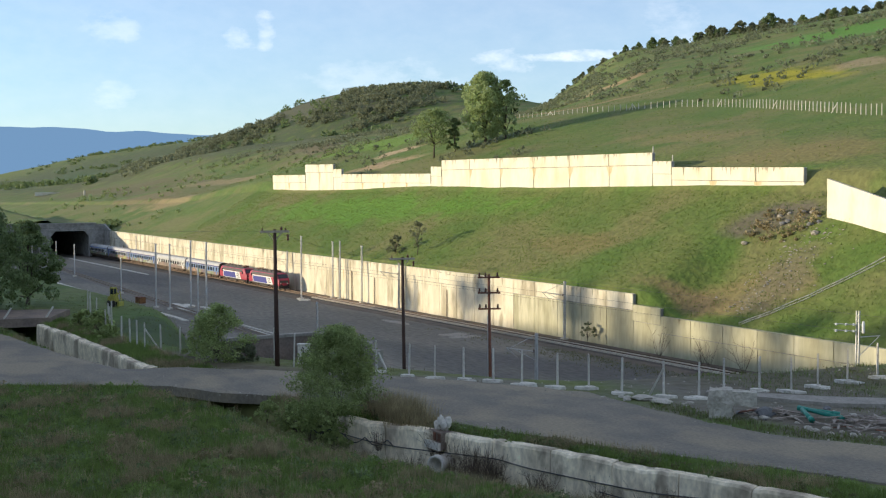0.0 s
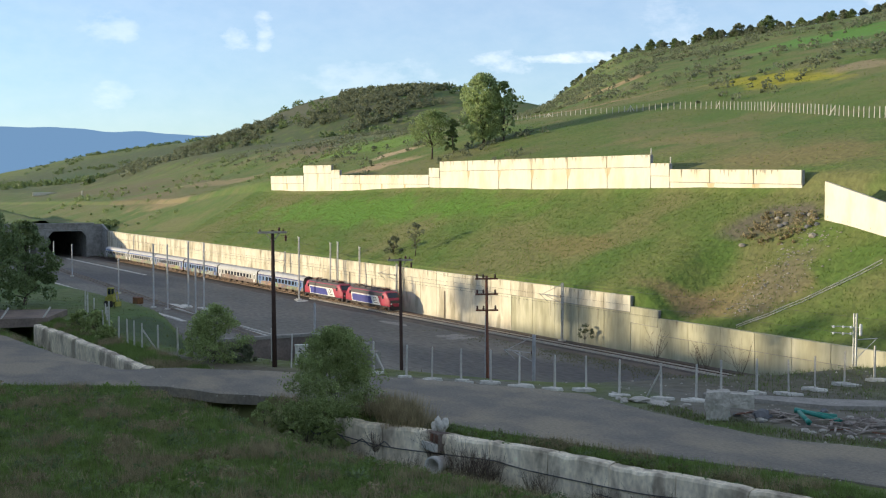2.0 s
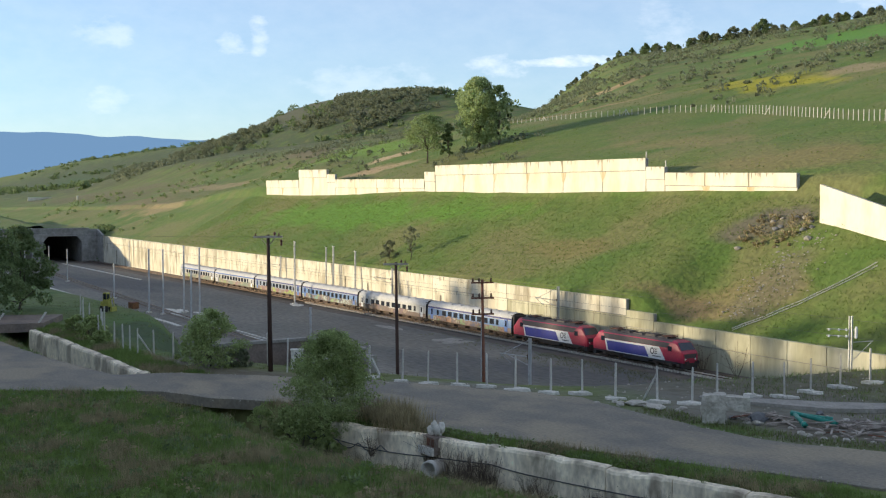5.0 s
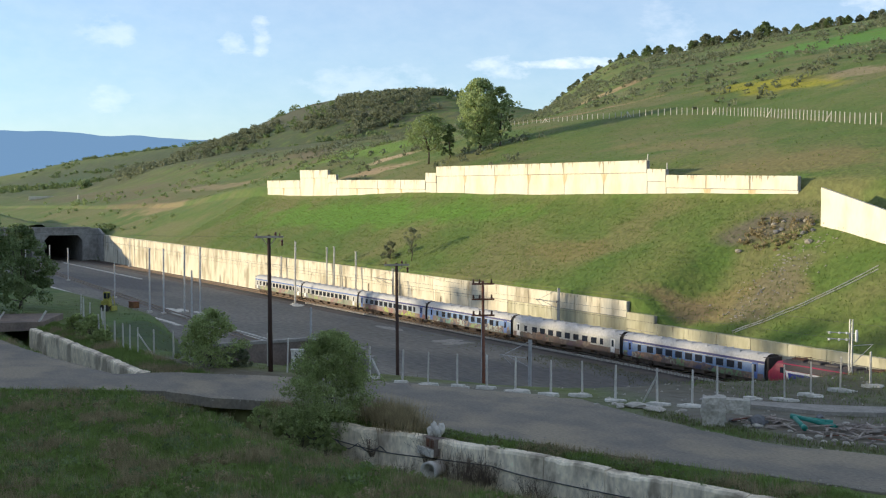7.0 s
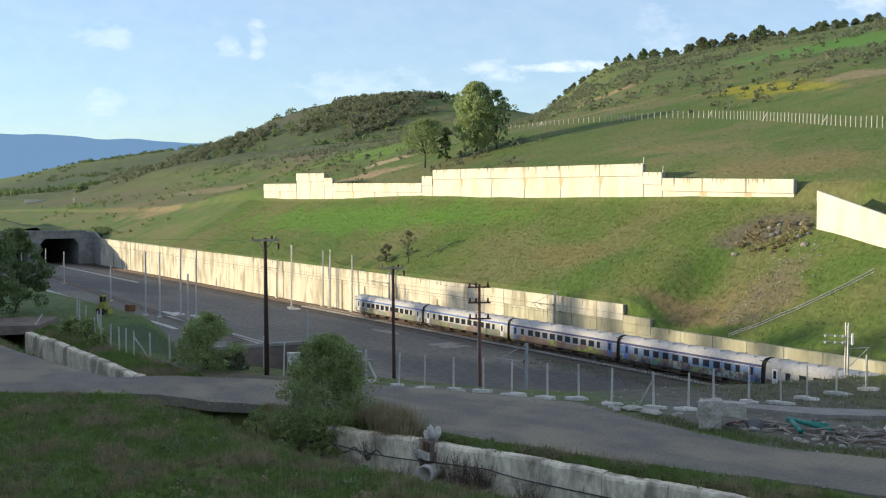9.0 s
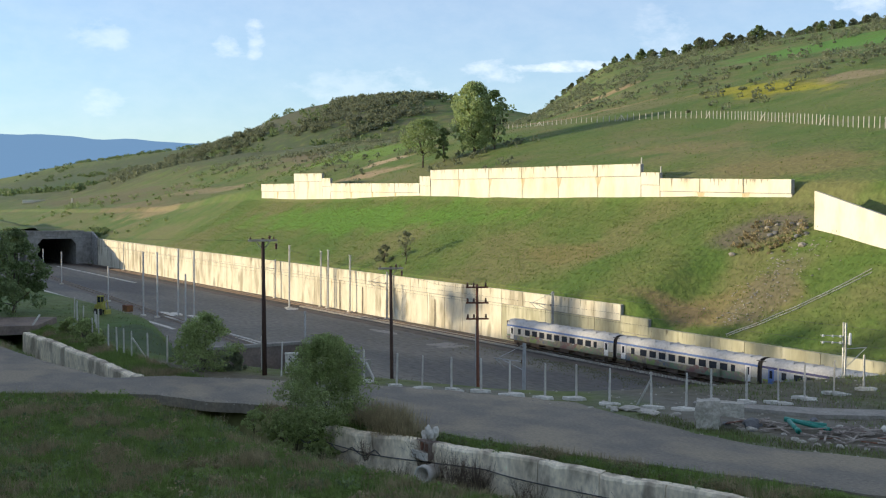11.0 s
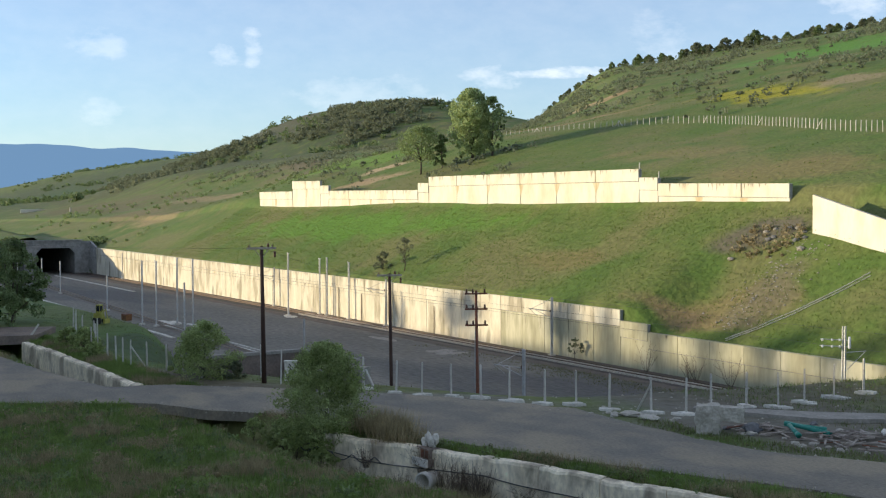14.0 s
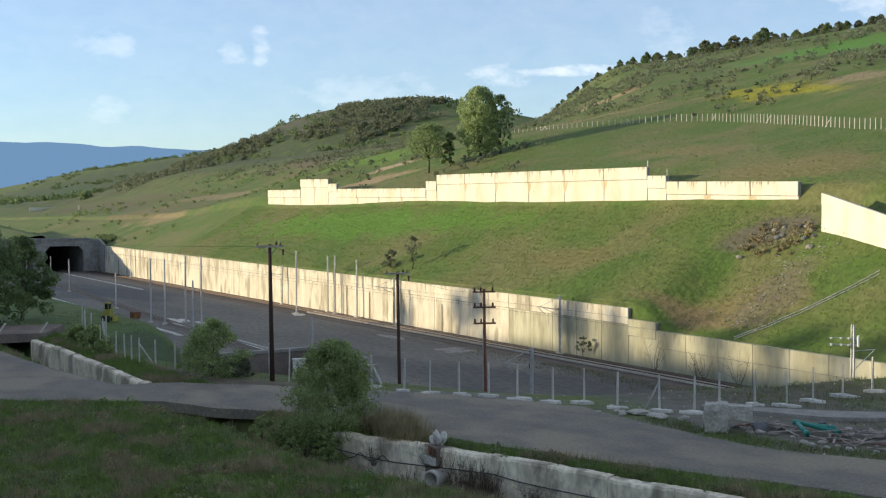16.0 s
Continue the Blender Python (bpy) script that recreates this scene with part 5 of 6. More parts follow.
BOARD = mat("weathered_board", (0.40, 0.35, 0.29), (0.22, 0.18, 0.15), scale=1.5, fine=9, bump=0.1, vary=0.3)
for i in range(95):
    if i < 22:
        x, y = random.uniform(-42.5, -39.5), random.uniform(44.0, 46.0)
    else:
        x, y = random.uniform(-39.0, -34.5), random.uniform(44.8, 49)
    bm = bmesh.new()
    L, w = random.uniform(0.5, 2.0), random.uniform(0.025, 0.065)
    box(bm, -L / 2, L / 2, -w, w, -0.02, 0.03)
    solo("board", bm, BOARD if i % 11 else RUST, "loose weathered board on the rubble heap", "board", "loose boards",
         m=pose(x, y, land(x, y) + 0.06 + 0.2 * random.random(), random.uniform(-12, 12), random.uniform(-10, 10), random.uniform(0, 180)))
bm = bmesh.new()
for k in range(5):
    boulder(bm, (-36.8 + k * 0.45, 49.0 + 0.2 * k, land(-36.5, 49.2) + 0.2), (0.4, 0.35, 0.25), 30 + k)
solo("plastic_heap", bm, ROUGH_WHITE, "pale heap of sacks and plastic", "sack heap")

# pale concrete ledge beyond the fence footing
bm = bmesh.new()
v = [(-47.6, 46.2), (-41.5, 49.6), (-38.5, 53.5), (-39.2, 54.6), (-43.0, 51.0), (-48.0, 46.7)]
lo = [bm.verts.new((x, y, land(x, y) - 0.3)) for x, y in v]
hi = [bm.verts.new((x, y, land(x, y) + 0.22)) for x, y in v]
bm.faces.new(hi), bm.faces.new(lo[::-1])
for i in range(6):
    bm.faces.new((lo[i], lo[(i + 1) % 6], hi[(i + 1) % 6], hi[i]))
solo("concrete_ledge", bm, GRIT, "low pale concrete ledge behind the rubble", "ledge", kind="structure")


CHIPS = mat("pale_stone_chips", (0.44, 0.40, 0.33), (0.28, 0.25, 0.20), scale=2, fine=12, bump=0.1, vary=0.3)


def chips(name, label, pts, lo, hi, material):
    """Small loose four-sided stones, joined."""
    verts, faces = [], []
    for x, y, z in pts:
        r, a = random.uniform(lo, hi), random.uniform(0, 6.28)
        k = len(verts)
        for j in range(4):
            q = r * random.uniform(0.6, 1.3)
            verts.append((x + q * math.cos(a + j * 1.57), y + q * math.sin(a + j * 1.57), z - 0.03))
        verts.append((x, y, z + r * random.uniform(0.3, 0.8)))
        faces += [(k + j, k + (j + 1) % 4, k + 4) for j in range(4)]
    tagged(new(name, raw_mesh(name, verts, faces, material)), label, "stones", kind="stuff")


loose = []
for (a, b), (c, d) in zip(ROAD[1:], ROAD[2:-1]):
    for _ in range(34):
        t, w = random.random(), random.choice((0.02, 0.06, 0.5, 0.93, 0.98)) + random.gauss(0, 0.05)
        p = Vector(a).lerp(Vector(c), t).lerp(Vector(b).lerp(Vector(d), t), w)
        loose.append((p.x, p.y, BENCH + 0.07))
chips("road_chips", "pale stone chips along the worn road edges", loose, 0.03, 0.10, CHIPS)
chips("fence_chips", "pale concrete crumbs beside the fence", [(x, y, land(x, y)) for x, y in ((random.uniform(-62, -36), random.uniform(37, 60)) for _ in range(420))
      if lerp(x, [(-62, 36.5), (-51, 42.3), (-46, 46), (-36, 46)]) < y], 0.04, 0.14, CHIPS)
chips("slope_stones", "grey stones strewn down the cut slope", [(x, y, land(x, y)) for x, y in ((random.gauss(-109, 2.6), random.uniform(112, 128)) for _ in range(260))],
      0.08, 0.30, GRIT)
for x, y, w, h in ((-768, 169.5, 16, 1.6), (-640, 160.5, 0.8, 3.0)):
    bm = bmesh.new()
    box(bm, -0.2, 0.2, -w / 2, w / 2, -1, h)
    bmesh.ops.bevel(bm, geom=bm.edges[:], offset=0.08, segments=1, affect="EDGES")
    solo("boundary_wall", bm, CONCRETE_PALE, "low whitewashed wall far down the hillside", "wall", "far white walls", m=pose(x, y, land(x, y)))


# ---- trees, shrubs and grass ----
def leaves(name, spots, n_each, size, material, rng, droop=0.0):
    """One mesh of small bent leaf sprays round the given clump centres: (x, y, z, radius)."""
    verts, faces = [], []
    for cx, cy, cz, r in spots:
        d = rng.normal(size=(n_each, 3))
        d /= np.linalg.norm(d, axis=1)[:, None]
        rad = r * rng.uniform(0.35, 1.0, n_each) ** 0.6
        c = d * rad[:, None] * (1, 1, 0.8) + (cx, cy, cz)
        a = rng.normal(size=(n_each, 3))
        a[:, 2] -= droop
        a /= np.linalg.norm(a, axis=1)[:, None]
        b = np.cross(a, rng.normal(size=(n_each, 3)))
        b /= np.linalg.norm(b, axis=1)[:, None] + 1e-6
        s = size * rng.uniform(0.6, 1.4, n_each)[:, None]
        quad = np.stack([c - a * s, c + b * s * 0.5, c + a * s, c - b * s * 0.5], 1)
        k = len(verts)
        verts.extend(map(tuple, quad.reshape(-1, 3)))
        faces.extend((k + 4 * i, k + 4 * i + 1, k + 4 * i + 2, k + 4 * i + 3) for i in range(n_each))
    return raw_mesh(name, verts, faces, material)


def tree(name, x, y, h, w, material, label, seed, clumps=60, n_each=60, size=0.25, trunk=0.25, low=0.25, group="trees on the hill", droop=0.0,
         category="tree", z=None, tall=1.0):
    rng = np.random.default_rng(seed)
    z = land(x, y) - 0.1 if z is None else z
    root = thing(name, pose(x, y, z), label, category, group)
    bm = bmesh.new()
    fork = h * max(low, 0.12)
    beam(bm, (0, 0, 0), (0.05 * h * rng.uniform(-1, 1), 0.03 * h, fork), trunk, trunk * 0.75, n=8)
    spots = []
    for i in range(clumps):
        t = rng.uniform(0, 1) ** 0.8
        zz = h * (low + (1 - low) * t)
        prof = math.sin(math.pi * min(1, 0.12 + 0.88 * t) ** (0.8 * tall)) ** 0.6
        a, q = rng.uniform(0, 6.283), w / 2 * prof * math.sqrt(rng.uniform(0.05, 1)) * rng.uniform(0.75, 1.12)
        spots.append((q * math.cos(a), q * math.sin(a), min(zz, h * 0.96), w * rng.uniform(0.06, 0.135)))
    for i in range(0, clumps, max(1, clumps // 14)):
        sx, sy, sz, r = spots[i]
        beam(bm, (0, 0, fork * rng.uniform(0.8, 1.0)), (sx * 0.8, sy * 0.8, sz), trunk * 0.38, trunk * 0.08, n=5)
    part("trunk", bm, BARK, root, smooth=True)
    crown = new("crown", leaves("crown", spots, n_each, size, material, rng, droop))
    crown.parent = root
    return root


LEAF_BRIGHT = leaf_mat("spring_leaves", (0.40, 0.47, 0.22), (0.28, 0.35, 0.14))
LEAF_MID = leaf_mat("green_leaves", (0.29, 0.36, 0.15), (0.20, 0.26, 0.10))
LEAF_DARK = leaf_mat("dark_leaves", (0.18, 0.24, 0.10), (0.12, 0.165, 0.07))
LEAF_OLIVE = leaf_mat("olive_leaves", (0.225, 0.245, 0.15), (0.15, 0.17, 0.10))
LEAF_SHRUB = leaf_mat("shrub_leaves", (0.38, 0.45, 0.18), (0.25, 0.31, 0.11))
# leaf colour darkened to put the canal trees' shade into it
LEAF_SHADE = leaf_mat("shade_toned_leaves", (0.22, 0.28, 0.125), (0.145, 0.195, 0.08))
LEAF_CYPRESS = leaf_mat("cypress_leaves", (0.03, 0.045, 0.022), (0.02, 0.03, 0.016))
TWIG = mat("dry_twigs", (0.16, 0.12, 0.085), (0.10, 0.08, 0.055), bump=0)
DRY = leaf_mat("dry_grass", (0.40, 0.33, 0.19), (0.26, 0.22, 0.12))
BLADE = leaf_mat("meadow_grass", (0.215, 0.295, 0.08), (0.145, 0.215, 0.055))
BLADE_DULL = leaf_mat("dull_grass", (0.19, 0.19, 0.085), (0.12, 0.13, 0.055))
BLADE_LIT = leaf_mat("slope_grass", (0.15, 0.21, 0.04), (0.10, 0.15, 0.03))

tree("tree", -246.4, 162, 18.0, 11.5, LEAF_BRIGHT, "tall airy spring-green tree on the grassy hillside", 1, 330, 58, 0.25, 0.42, 0.08, droop=1.6, tall=1.5)
tree("tree", -241.5, 165, 15.0, 6.5, LEAF_BRIGHT, "spring-green tree beside a taller tree on the hillside", 2, 120, 40, 0.26, 0.3, 0.1, droop=1.4, tall=1.5)
tree("tree", -255.4, 152.4, 12.2, 13.5, LEAF_MID, "broad airy green tree above the upper wall", 3, 150, 30, 0.26, 0.26, 0.32, tall=1.2)
tree("tree", -251.5, 156.2, 8.6, 4.6, LEAF_DARK, "small dark green tree above the upper wall", 4, 40, 70, 0.24, 0.16, 0.12)
tree("tree", -195.1, 112.6, 6.6, 4.6, LEAF_OLIVE, "small thin tree on the cut slope", 5, 30, 26, 0.16, 0.10, 0.3)
tree("tree", -203, 112.2, 3.6, 4.5, LEAF_OLIVE, "low shrubby tree on the cut slope", 6, 20, 40, 0.22, 0.08, 0.1)
tree("tree", -114.5, 19.0, 11.8, 11.0, LEAF_SHADE, "dense shaded green tree beside the canal bridge", 7, 130, 190, 0.15, 0.3, 0.12, group="trees by the canal")
tree("tree", -121.0, 24.5, 8.5, 7, LEAF_SHADE, "dense shaded green tree beside the canal bridge", 8, 70, 150, 0.15, 0.22, 0.1, group="trees by the canal")
tree("tree", -109.5, 14.2, 8.5, 6.5, LEAF_SHADE, "dense shaded green tree beside the canal bridge", 9, 70, 150, 0.15, 0.22, 0.05, group="trees by the canal")
tree("bush", -53.5, 26.1, 5.2, 5.2, LEAF_SHRUB, "grey-green leafy bush at the channel wall", 10, 280, 125, 0.062, 0.06, 0.03, "roadside bushes", category="bush", z=10.7)
tree("bush", -55.3, 24.6, 1.6, 2.2, LEAF_SHRUB, "low dark bush at the mouth of the culvert", 11, 60, 80, 0.065, 0.05, 0.03, "roadside bushes", category="bush", z=10.3)
tree("bush", -74.6, 27.4, 3.9, 4.6, LEAF_SHRUB, "grey-green leafy bush behind the road", 12, 130, 80, 0.075, 0.07, 0.03, "roadside bushes", category="bush", z=11.3)
tree("bush", -77.4, 27.4, 2.2, 2.8, LEAF_SHRUB, "low grey-green bush behind the road", 13, 34, 80, 0.1, 0.04, 0.02, "roadside bushes", category="bush", z=11.3)
tree("bush", -73.6, 29.0, 1.3, 2.0, LEAF_OLIVE, "low brownish bush behind the road", 14, 30, 80, 0.1, 0.04, 0.02, "roadside bushes", category="bush", z=11.3)
for i, (x, y, h, w) in enumerate(((-96.5, 25.0, 1.9, 2.8), (-93.8, 24.4, 2.0, 2.6), (-99, 24.6, 1.6, 2.6), (-90, 24.2, 1.3, 2.2))):
    tree("bush", x, y, h, w, LEAF_SHRUB, "low green bush on the canal bank", 20 + i, 26, 70, 0.11, 0.04, 0.02, "canal bushes", category="bush", z=11.2)
tree("bush", -135.7, 107.6, 3.2, 2.8, LEAF_OLIVE, "dark leafy sapling at the foot of the railway wall", 30, 14, 26, 0.16, 0.05, 0.3, "wall saplings", category="sapling", z=0.1)

# unseen tree belt on the rise behind the eye, added to half-shade the wall
for i in range(34):
    tree("tree", -263 + i * 3.3 + random.uniform(-1, 1), -66 + 4 * (i % 3), 7.0 + random.uniform(-0.8, 0.8), 6.0, LEAF_DARK, "unseen thin tree added on the rise to half-shade the wall", 140 + i, 28, 9, 0.34,
         0.08, 0.05, "trees on the rise")
# trees on the same shading rise that cast the blotches on the wall
for i, (x, h) in enumerate(((-322, 6), (-300, 8), (-292, 9), (-272, 7), (-266, 8))):
    tree("tree", x, -62 + 3 * (i % 3), h, h * 0.75, LEAF_DARK, "dark tree on the shading rise", 40 + i, 36, 40, 0.5, 0.3, 0.15, "trees on the rise")


def bare_shrub(x, y, z, h, seed, label="bare dry shrub with thin twigs", group="bare shrubs", n=26, r=0.012):
    rng = np.random.default_rng(seed)
    bm = bmesh.new()
    for _ in range(n):
        a = rng.uniform(0, 6.283)
        p = Vector((0.1 * math.cos(a), 0.1 * math.sin(a), 0))
        q = p
        lean = rng.uniform(0.1, 0.6)
        for k in range(3):
            step = Vector((lean * math.cos(a) + rng.normal() * 0.12, lean * math.sin(a) + rng.normal() * 0.12, 1.0)) * h / 3 * rng.uniform(0.5, 1.1)
            beam(bm, q, q + step, r * (1 - k * 0.25), r * (0.75 - k * 0.25), n=3)
            if k:
                beam(bm, q, q + Vector((rng.normal(), rng.normal(), 0.9)) * h * 0.15, r * 0.5, r * 0.3, n=3)
            q = q + step
    solo("dry_shrub", bm, TWIG, label, "shrub", group, m=pose(x, y, z))


for i, (x, y, z, h) in enumerate(((-46.6, 28.0, 10.0, 2.0), (-45.6, 28.2, 9.9, 2.2), (-44.5, 28.6, 9.8, 2.0), (-43.2, 28.9, 9.7, 1.6), (-41, 29.6, 9.7, 1.3),
                                  (-40.4, 30.0, 9.6, 1.5), (-37.8, 30.8, 9.6, 1.4), (-35.5, 31.5, 9.6, 1.5), (-34.2, 31.2, 9.8, 1.5), (-49.5, 26.4, 10.3, 1.2))):
    bare_shrub(x, y, z, h, i)
for i, (x, y) in enumerate(((-43.6, 28.5), (-43.0, 28.9), (-44.2, 28.2))):
    bare_shrub(x, y, land(x, y) - 0.05, 2.3, 230 + i, n=40, r=0.016)
for i, (x, h) in enumerate(((-120.3, 5.5), (-112.0, 3.5), (-110.6, 4.6), (-104.5, 5.0))):
    bare_shrub(x, 107.9, 0.0, h, 60 + i, "bare sapling against the railway wall", "wall saplings", 8, 0.035)


def blades(name, pts, hmin, hmax, width, material, label, rng, per=5, spread=0.12):
    verts, faces = [], []
    for x, y, z in pts:
        for _ in range(per):
            h = rng.uniform(hmin, hmax)
            a = rng.uniform(0, 6.283)
            px, py = x + rng.normal() * spread, y + rng.normal() * spread
            lx, ly = rng.normal() * 0.3 * h, rng.normal() * 0.3 * h
            dx, dy = math.cos(a) * width, math.sin(a) * width
            k = len(verts)
            verts += [(px - dx, py - dy, z - 0.03), (px + dx, py + dy, z - 0.03), (px + lx, py + ly, z + h)]
            faces.append((k, k + 1, k + 2))
    ob = new(name, raw_mesh(name, verts, faces, material))
    return tagged(ob, label, "grass", kind="stuff")


def on_road(x, y):
    for (a, b), (c, d) in zip(ROAD, ROAD[1:]):
        q = [a, b, d, c]
        s = [(q[(i + 1) % 4][0] - q[i][0]) * (y - q[i][1]) - (q[(i + 1) % 4][1] - q[i][1]) * (x - q[i][0]) for i in range(4)]
        if all(v > -0.6 for v in s) or all(v < 0.6 for v in s):
            return True
    return False


rng = np.random.default_rng(5)
lush, dry, verge = [], [], []
while len(lush) < 30000:
    x, y = rng.uniform(-108, -20), rng.uniform(3, 37)
    ang = math.atan2(-x, y)
    if not 0.62 < ang < 1.46 or on_road(x, y):
        continue
    gap = lerp(x, CHANNEL) - y
    if gap < -3.2 or -0.6 < gap < 0.3:
        continue
    if gap > 0 and rng.random() > 0.62 + 0.8 * noise.noise(Vector((x / 3, y / 3, 0))):
        continue
    p = (x, y, land(x, y))
    (dry if noise.noise(Vector((x / 2.5, y / 2.5, 6))) > 0.14 else lush).append(p)
blades("meadow_grass", lush, 0.12, 0.38, 0.018, BLADE, "dark green meadow grass in shade", rng, 5, 0.16)
blades("dry_grass", dry, 0.2, 0.6, 0.012, DRY, "dry straw-coloured grass stems in the meadow", rng, 5, 0.15)
tufts = [(rng.uniform(-70, -24), rng.uniform(4, 30)) for _ in range(900)]
tufts = [(x, y, land(x, y)) for x, y in tufts if not on_road(x, y) and lerp(x, CHANNEL) - y > 1.5 and noise.noise(Vector((x / 4, y / 4, 3))) > -0.1]
blades("tall_weeds", tufts, 0.35, 0.85, 0.014, DRY, "tall brownish weeds in the shaded meadow", rng, 7, 0.12)
clumps = {"green": [], "dark": [], "brown": []}
while sum(map(len, clumps.values())) < 1500:
    x, y = rng.uniform(-100, -22), rng.uniform(3, 36)
    if not 0.62 < math.atan2(-x, y) < 1.46 or on_road(x, y) or on_road(x - 0.4, y + 0.4) or lerp(x, CHANNEL) - y < 0.9:
        continue
    v = noise.noise(Vector((x / 3.2, y / 3.2, 8))) + 0.25 * rng.normal()
    r = rng.uniform(0.14, 0.42)
    clumps["brown" if v > 0.28 else "dark" if v < -0.15 else "green"].append((x, y, land(x, y) + r * 0.45, r))
for key, m_, text in (("green", BLADE, "leafy green weed clumps in the meadow"), ("dark", LEAF_SHADE, "dark low weed clumps in the meadow"), ("brown", DRY, "brown withered weed clumps in the meadow")):
    tagged(new(key + "_weeds", leaves(key + "_weeds", clumps[key], 34, 0.085, m_, rng)), text, "weeds", kind="stuff")
fringe = []
while len(fringe) < 260:
    x = rng.uniform(-52, -24)
    yc = lerp(x, CHANNEL)
    y = yc + rng.choice([-1.5, -1.1, 0.75, 1.1]) + rng.normal() * 0.3
    if not on_road(x, y):
        r = rng.uniform(0.15, 0.4)
        fringe.append((x, y, (BENCH if y > yc else land(x, y)) + r * 0.35, r))
tagged(new("wall_weeds", leaves("wall_weeds", fringe[::2], 30, 0.07, BLADE_DULL, rng)), "straggling dull weeds along the channel wall", "weeds", kind="stuff")
tagged(new("wall_leaves", leaves("wall_leaves", fringe[1::2], 30, 0.06, LEAF_SHADE, rng)), "dark leafy weeds along the channel wall", "weeds", kind="stuff")
foot = []
while len(foot) < 1100:
    x = rng.uniform(-53, -22)
    y = lerp(x, CHANNEL) - rng.uniform(1.3, 2.6)
    if noise.noise(Vector((x / 2.2, y / 2.2, 4))) > -0.15:
        foot.append((x, y, land(x, y)))
blades("foot_grass", foot[::2], 0.35, 0.95, 0.016, BLADE_DULL, "tall dull grass at the foot of the channel wall", rng, 6, 0.16)
blades("foot_stems", foot[1::2], 0.4, 1.1, 0.012, DRY, "tall dry stems at the foot of the channel wall", rng, 5, 0.16)
tall = [(-50.6 + rng.normal() * 1.3, 28.2 + rng.normal() * 0.5) for _ in range(420)]
blades("reed_clump", [(x, y, 11.45) for x, y in tall], 0.6, 1.5, 0.02, DRY, "tall dry reeds beside the road", rng, 6, 0.1)
edge = []
for _ in range(5200):
    t = rng.random()
    if t < 0.16:
        x = rng.uniform(-47, -33)
        y = lerp(x, [(-45.5, 41.2), (-38.4, 41.6), (-33.6, 44.2)]) + rng.uniform(0, 1.5)
    elif t < 0.75:
        x, y = rng.uniform(-60, -38), rng.uniform(50, 64)
    else:
        x = rng.uniform(-128, -64)
        y = lerp(x, EDGE) + rng.uniform(-7 if x < -88 else -2, 6)
    if on_road(x, y):
        continue
    edge.append((x, y, land(x, y)))
blades("verge_grass", edge[::2], 0.06, 0.24, 0.02, BLADE_DULL, "dull weedy grass round the fence", rng, 5, 0.3)
blades("verge_weeds", edge[1::5], 0.08, 0.3, 0.02, BLADE, "green weeds round the fence", rng, 6, 0.25)
weeds = [(rng.uniform(-165, -85), 101 - abs(rng.normal()) * 3, 0.03) for _ in range(1300)]
blades("yard_weeds", [p for p in weeds if p[0] > -135 or rng.random() < 0.25], 0.08, 0.28, 0.05, BLADE_DULL, "weeds at the edge of the yard", rng, 4, 0.5)
slope = []
for _ in range(16000):
    x, y = rng.uniform(-330, -78), rng.uniform(109.8, 134.4)
    slope.append((x, y, land(x, y)))
blades("slope_grass", slope, 0.08, 0.26, 0.06, BLADE_LIT, "sunlit grass on the cut slope", rng, 4, 0.5)
slope = []
for _ in range(7000):
    x, y = rng.uniform(-420, -110), rng.uniform(136.5, 240)
    if math.atan2(-x, y) > 0.6:
        slope.append((x, y, land(x, y)))
blades("pasture_grass", slope, 0.08, 0.3, 0.09, BLADE_LIT, "sunlit grass on the upper hillside", rng, 3, 0.7)

# upper boundary fence along the hillside
HILL_FENCE = [(-279.4, 192.6), (-262, 191.8), (-246.5, 190.2), (-232.8, 189.8), (-221.7, 191.1), (-208.2, 193.2), (-196.2, 192.8), (-183.5, 188.8),
              (-160.3, 178.8), (-142.1, 170.7), (-127.3, 165.5), (-112, 160)]
fx, count = -279.0, 0
while fx < -112:
    fy = lerp(fx, HILL_FENCE)
    tall_post = lerp(fx, [(-250, 1.2), (-200, 1.75), (-130, 1.95)])
    root = thing("fence_post", pose(fx, fy, land(fx, fy), random.uniform(-1.5, 1.5), random.uniform(-1.5, 1.5)), "white concrete post of the hillside fence", "fence post", "hillside fence posts")
    bm = bmesh.new()
    beam(bm, (0, 0, -0.3), (0, 0, tall_post), 0.085, 0.075, square=True)
    part("post", bm, POST, root)
    if count % 16 == 9:
        for side in (-1, 1) if count < 40 else (-1,):
            bm = bmesh.new()
            beam(bm, (side * 1.3, 0, 0), (0, 0, tall_post * 0.9), 0.08, square=True)
            part("brace", bm, POST, root)
    step = Vector((1, (lerp(fx + 1, HILL_FENCE) - fy)))
    fx += lerp(fx, [(-250, 2.3), (-200, 1.75), (-130, 1.6)]) / step.length
    count += 1

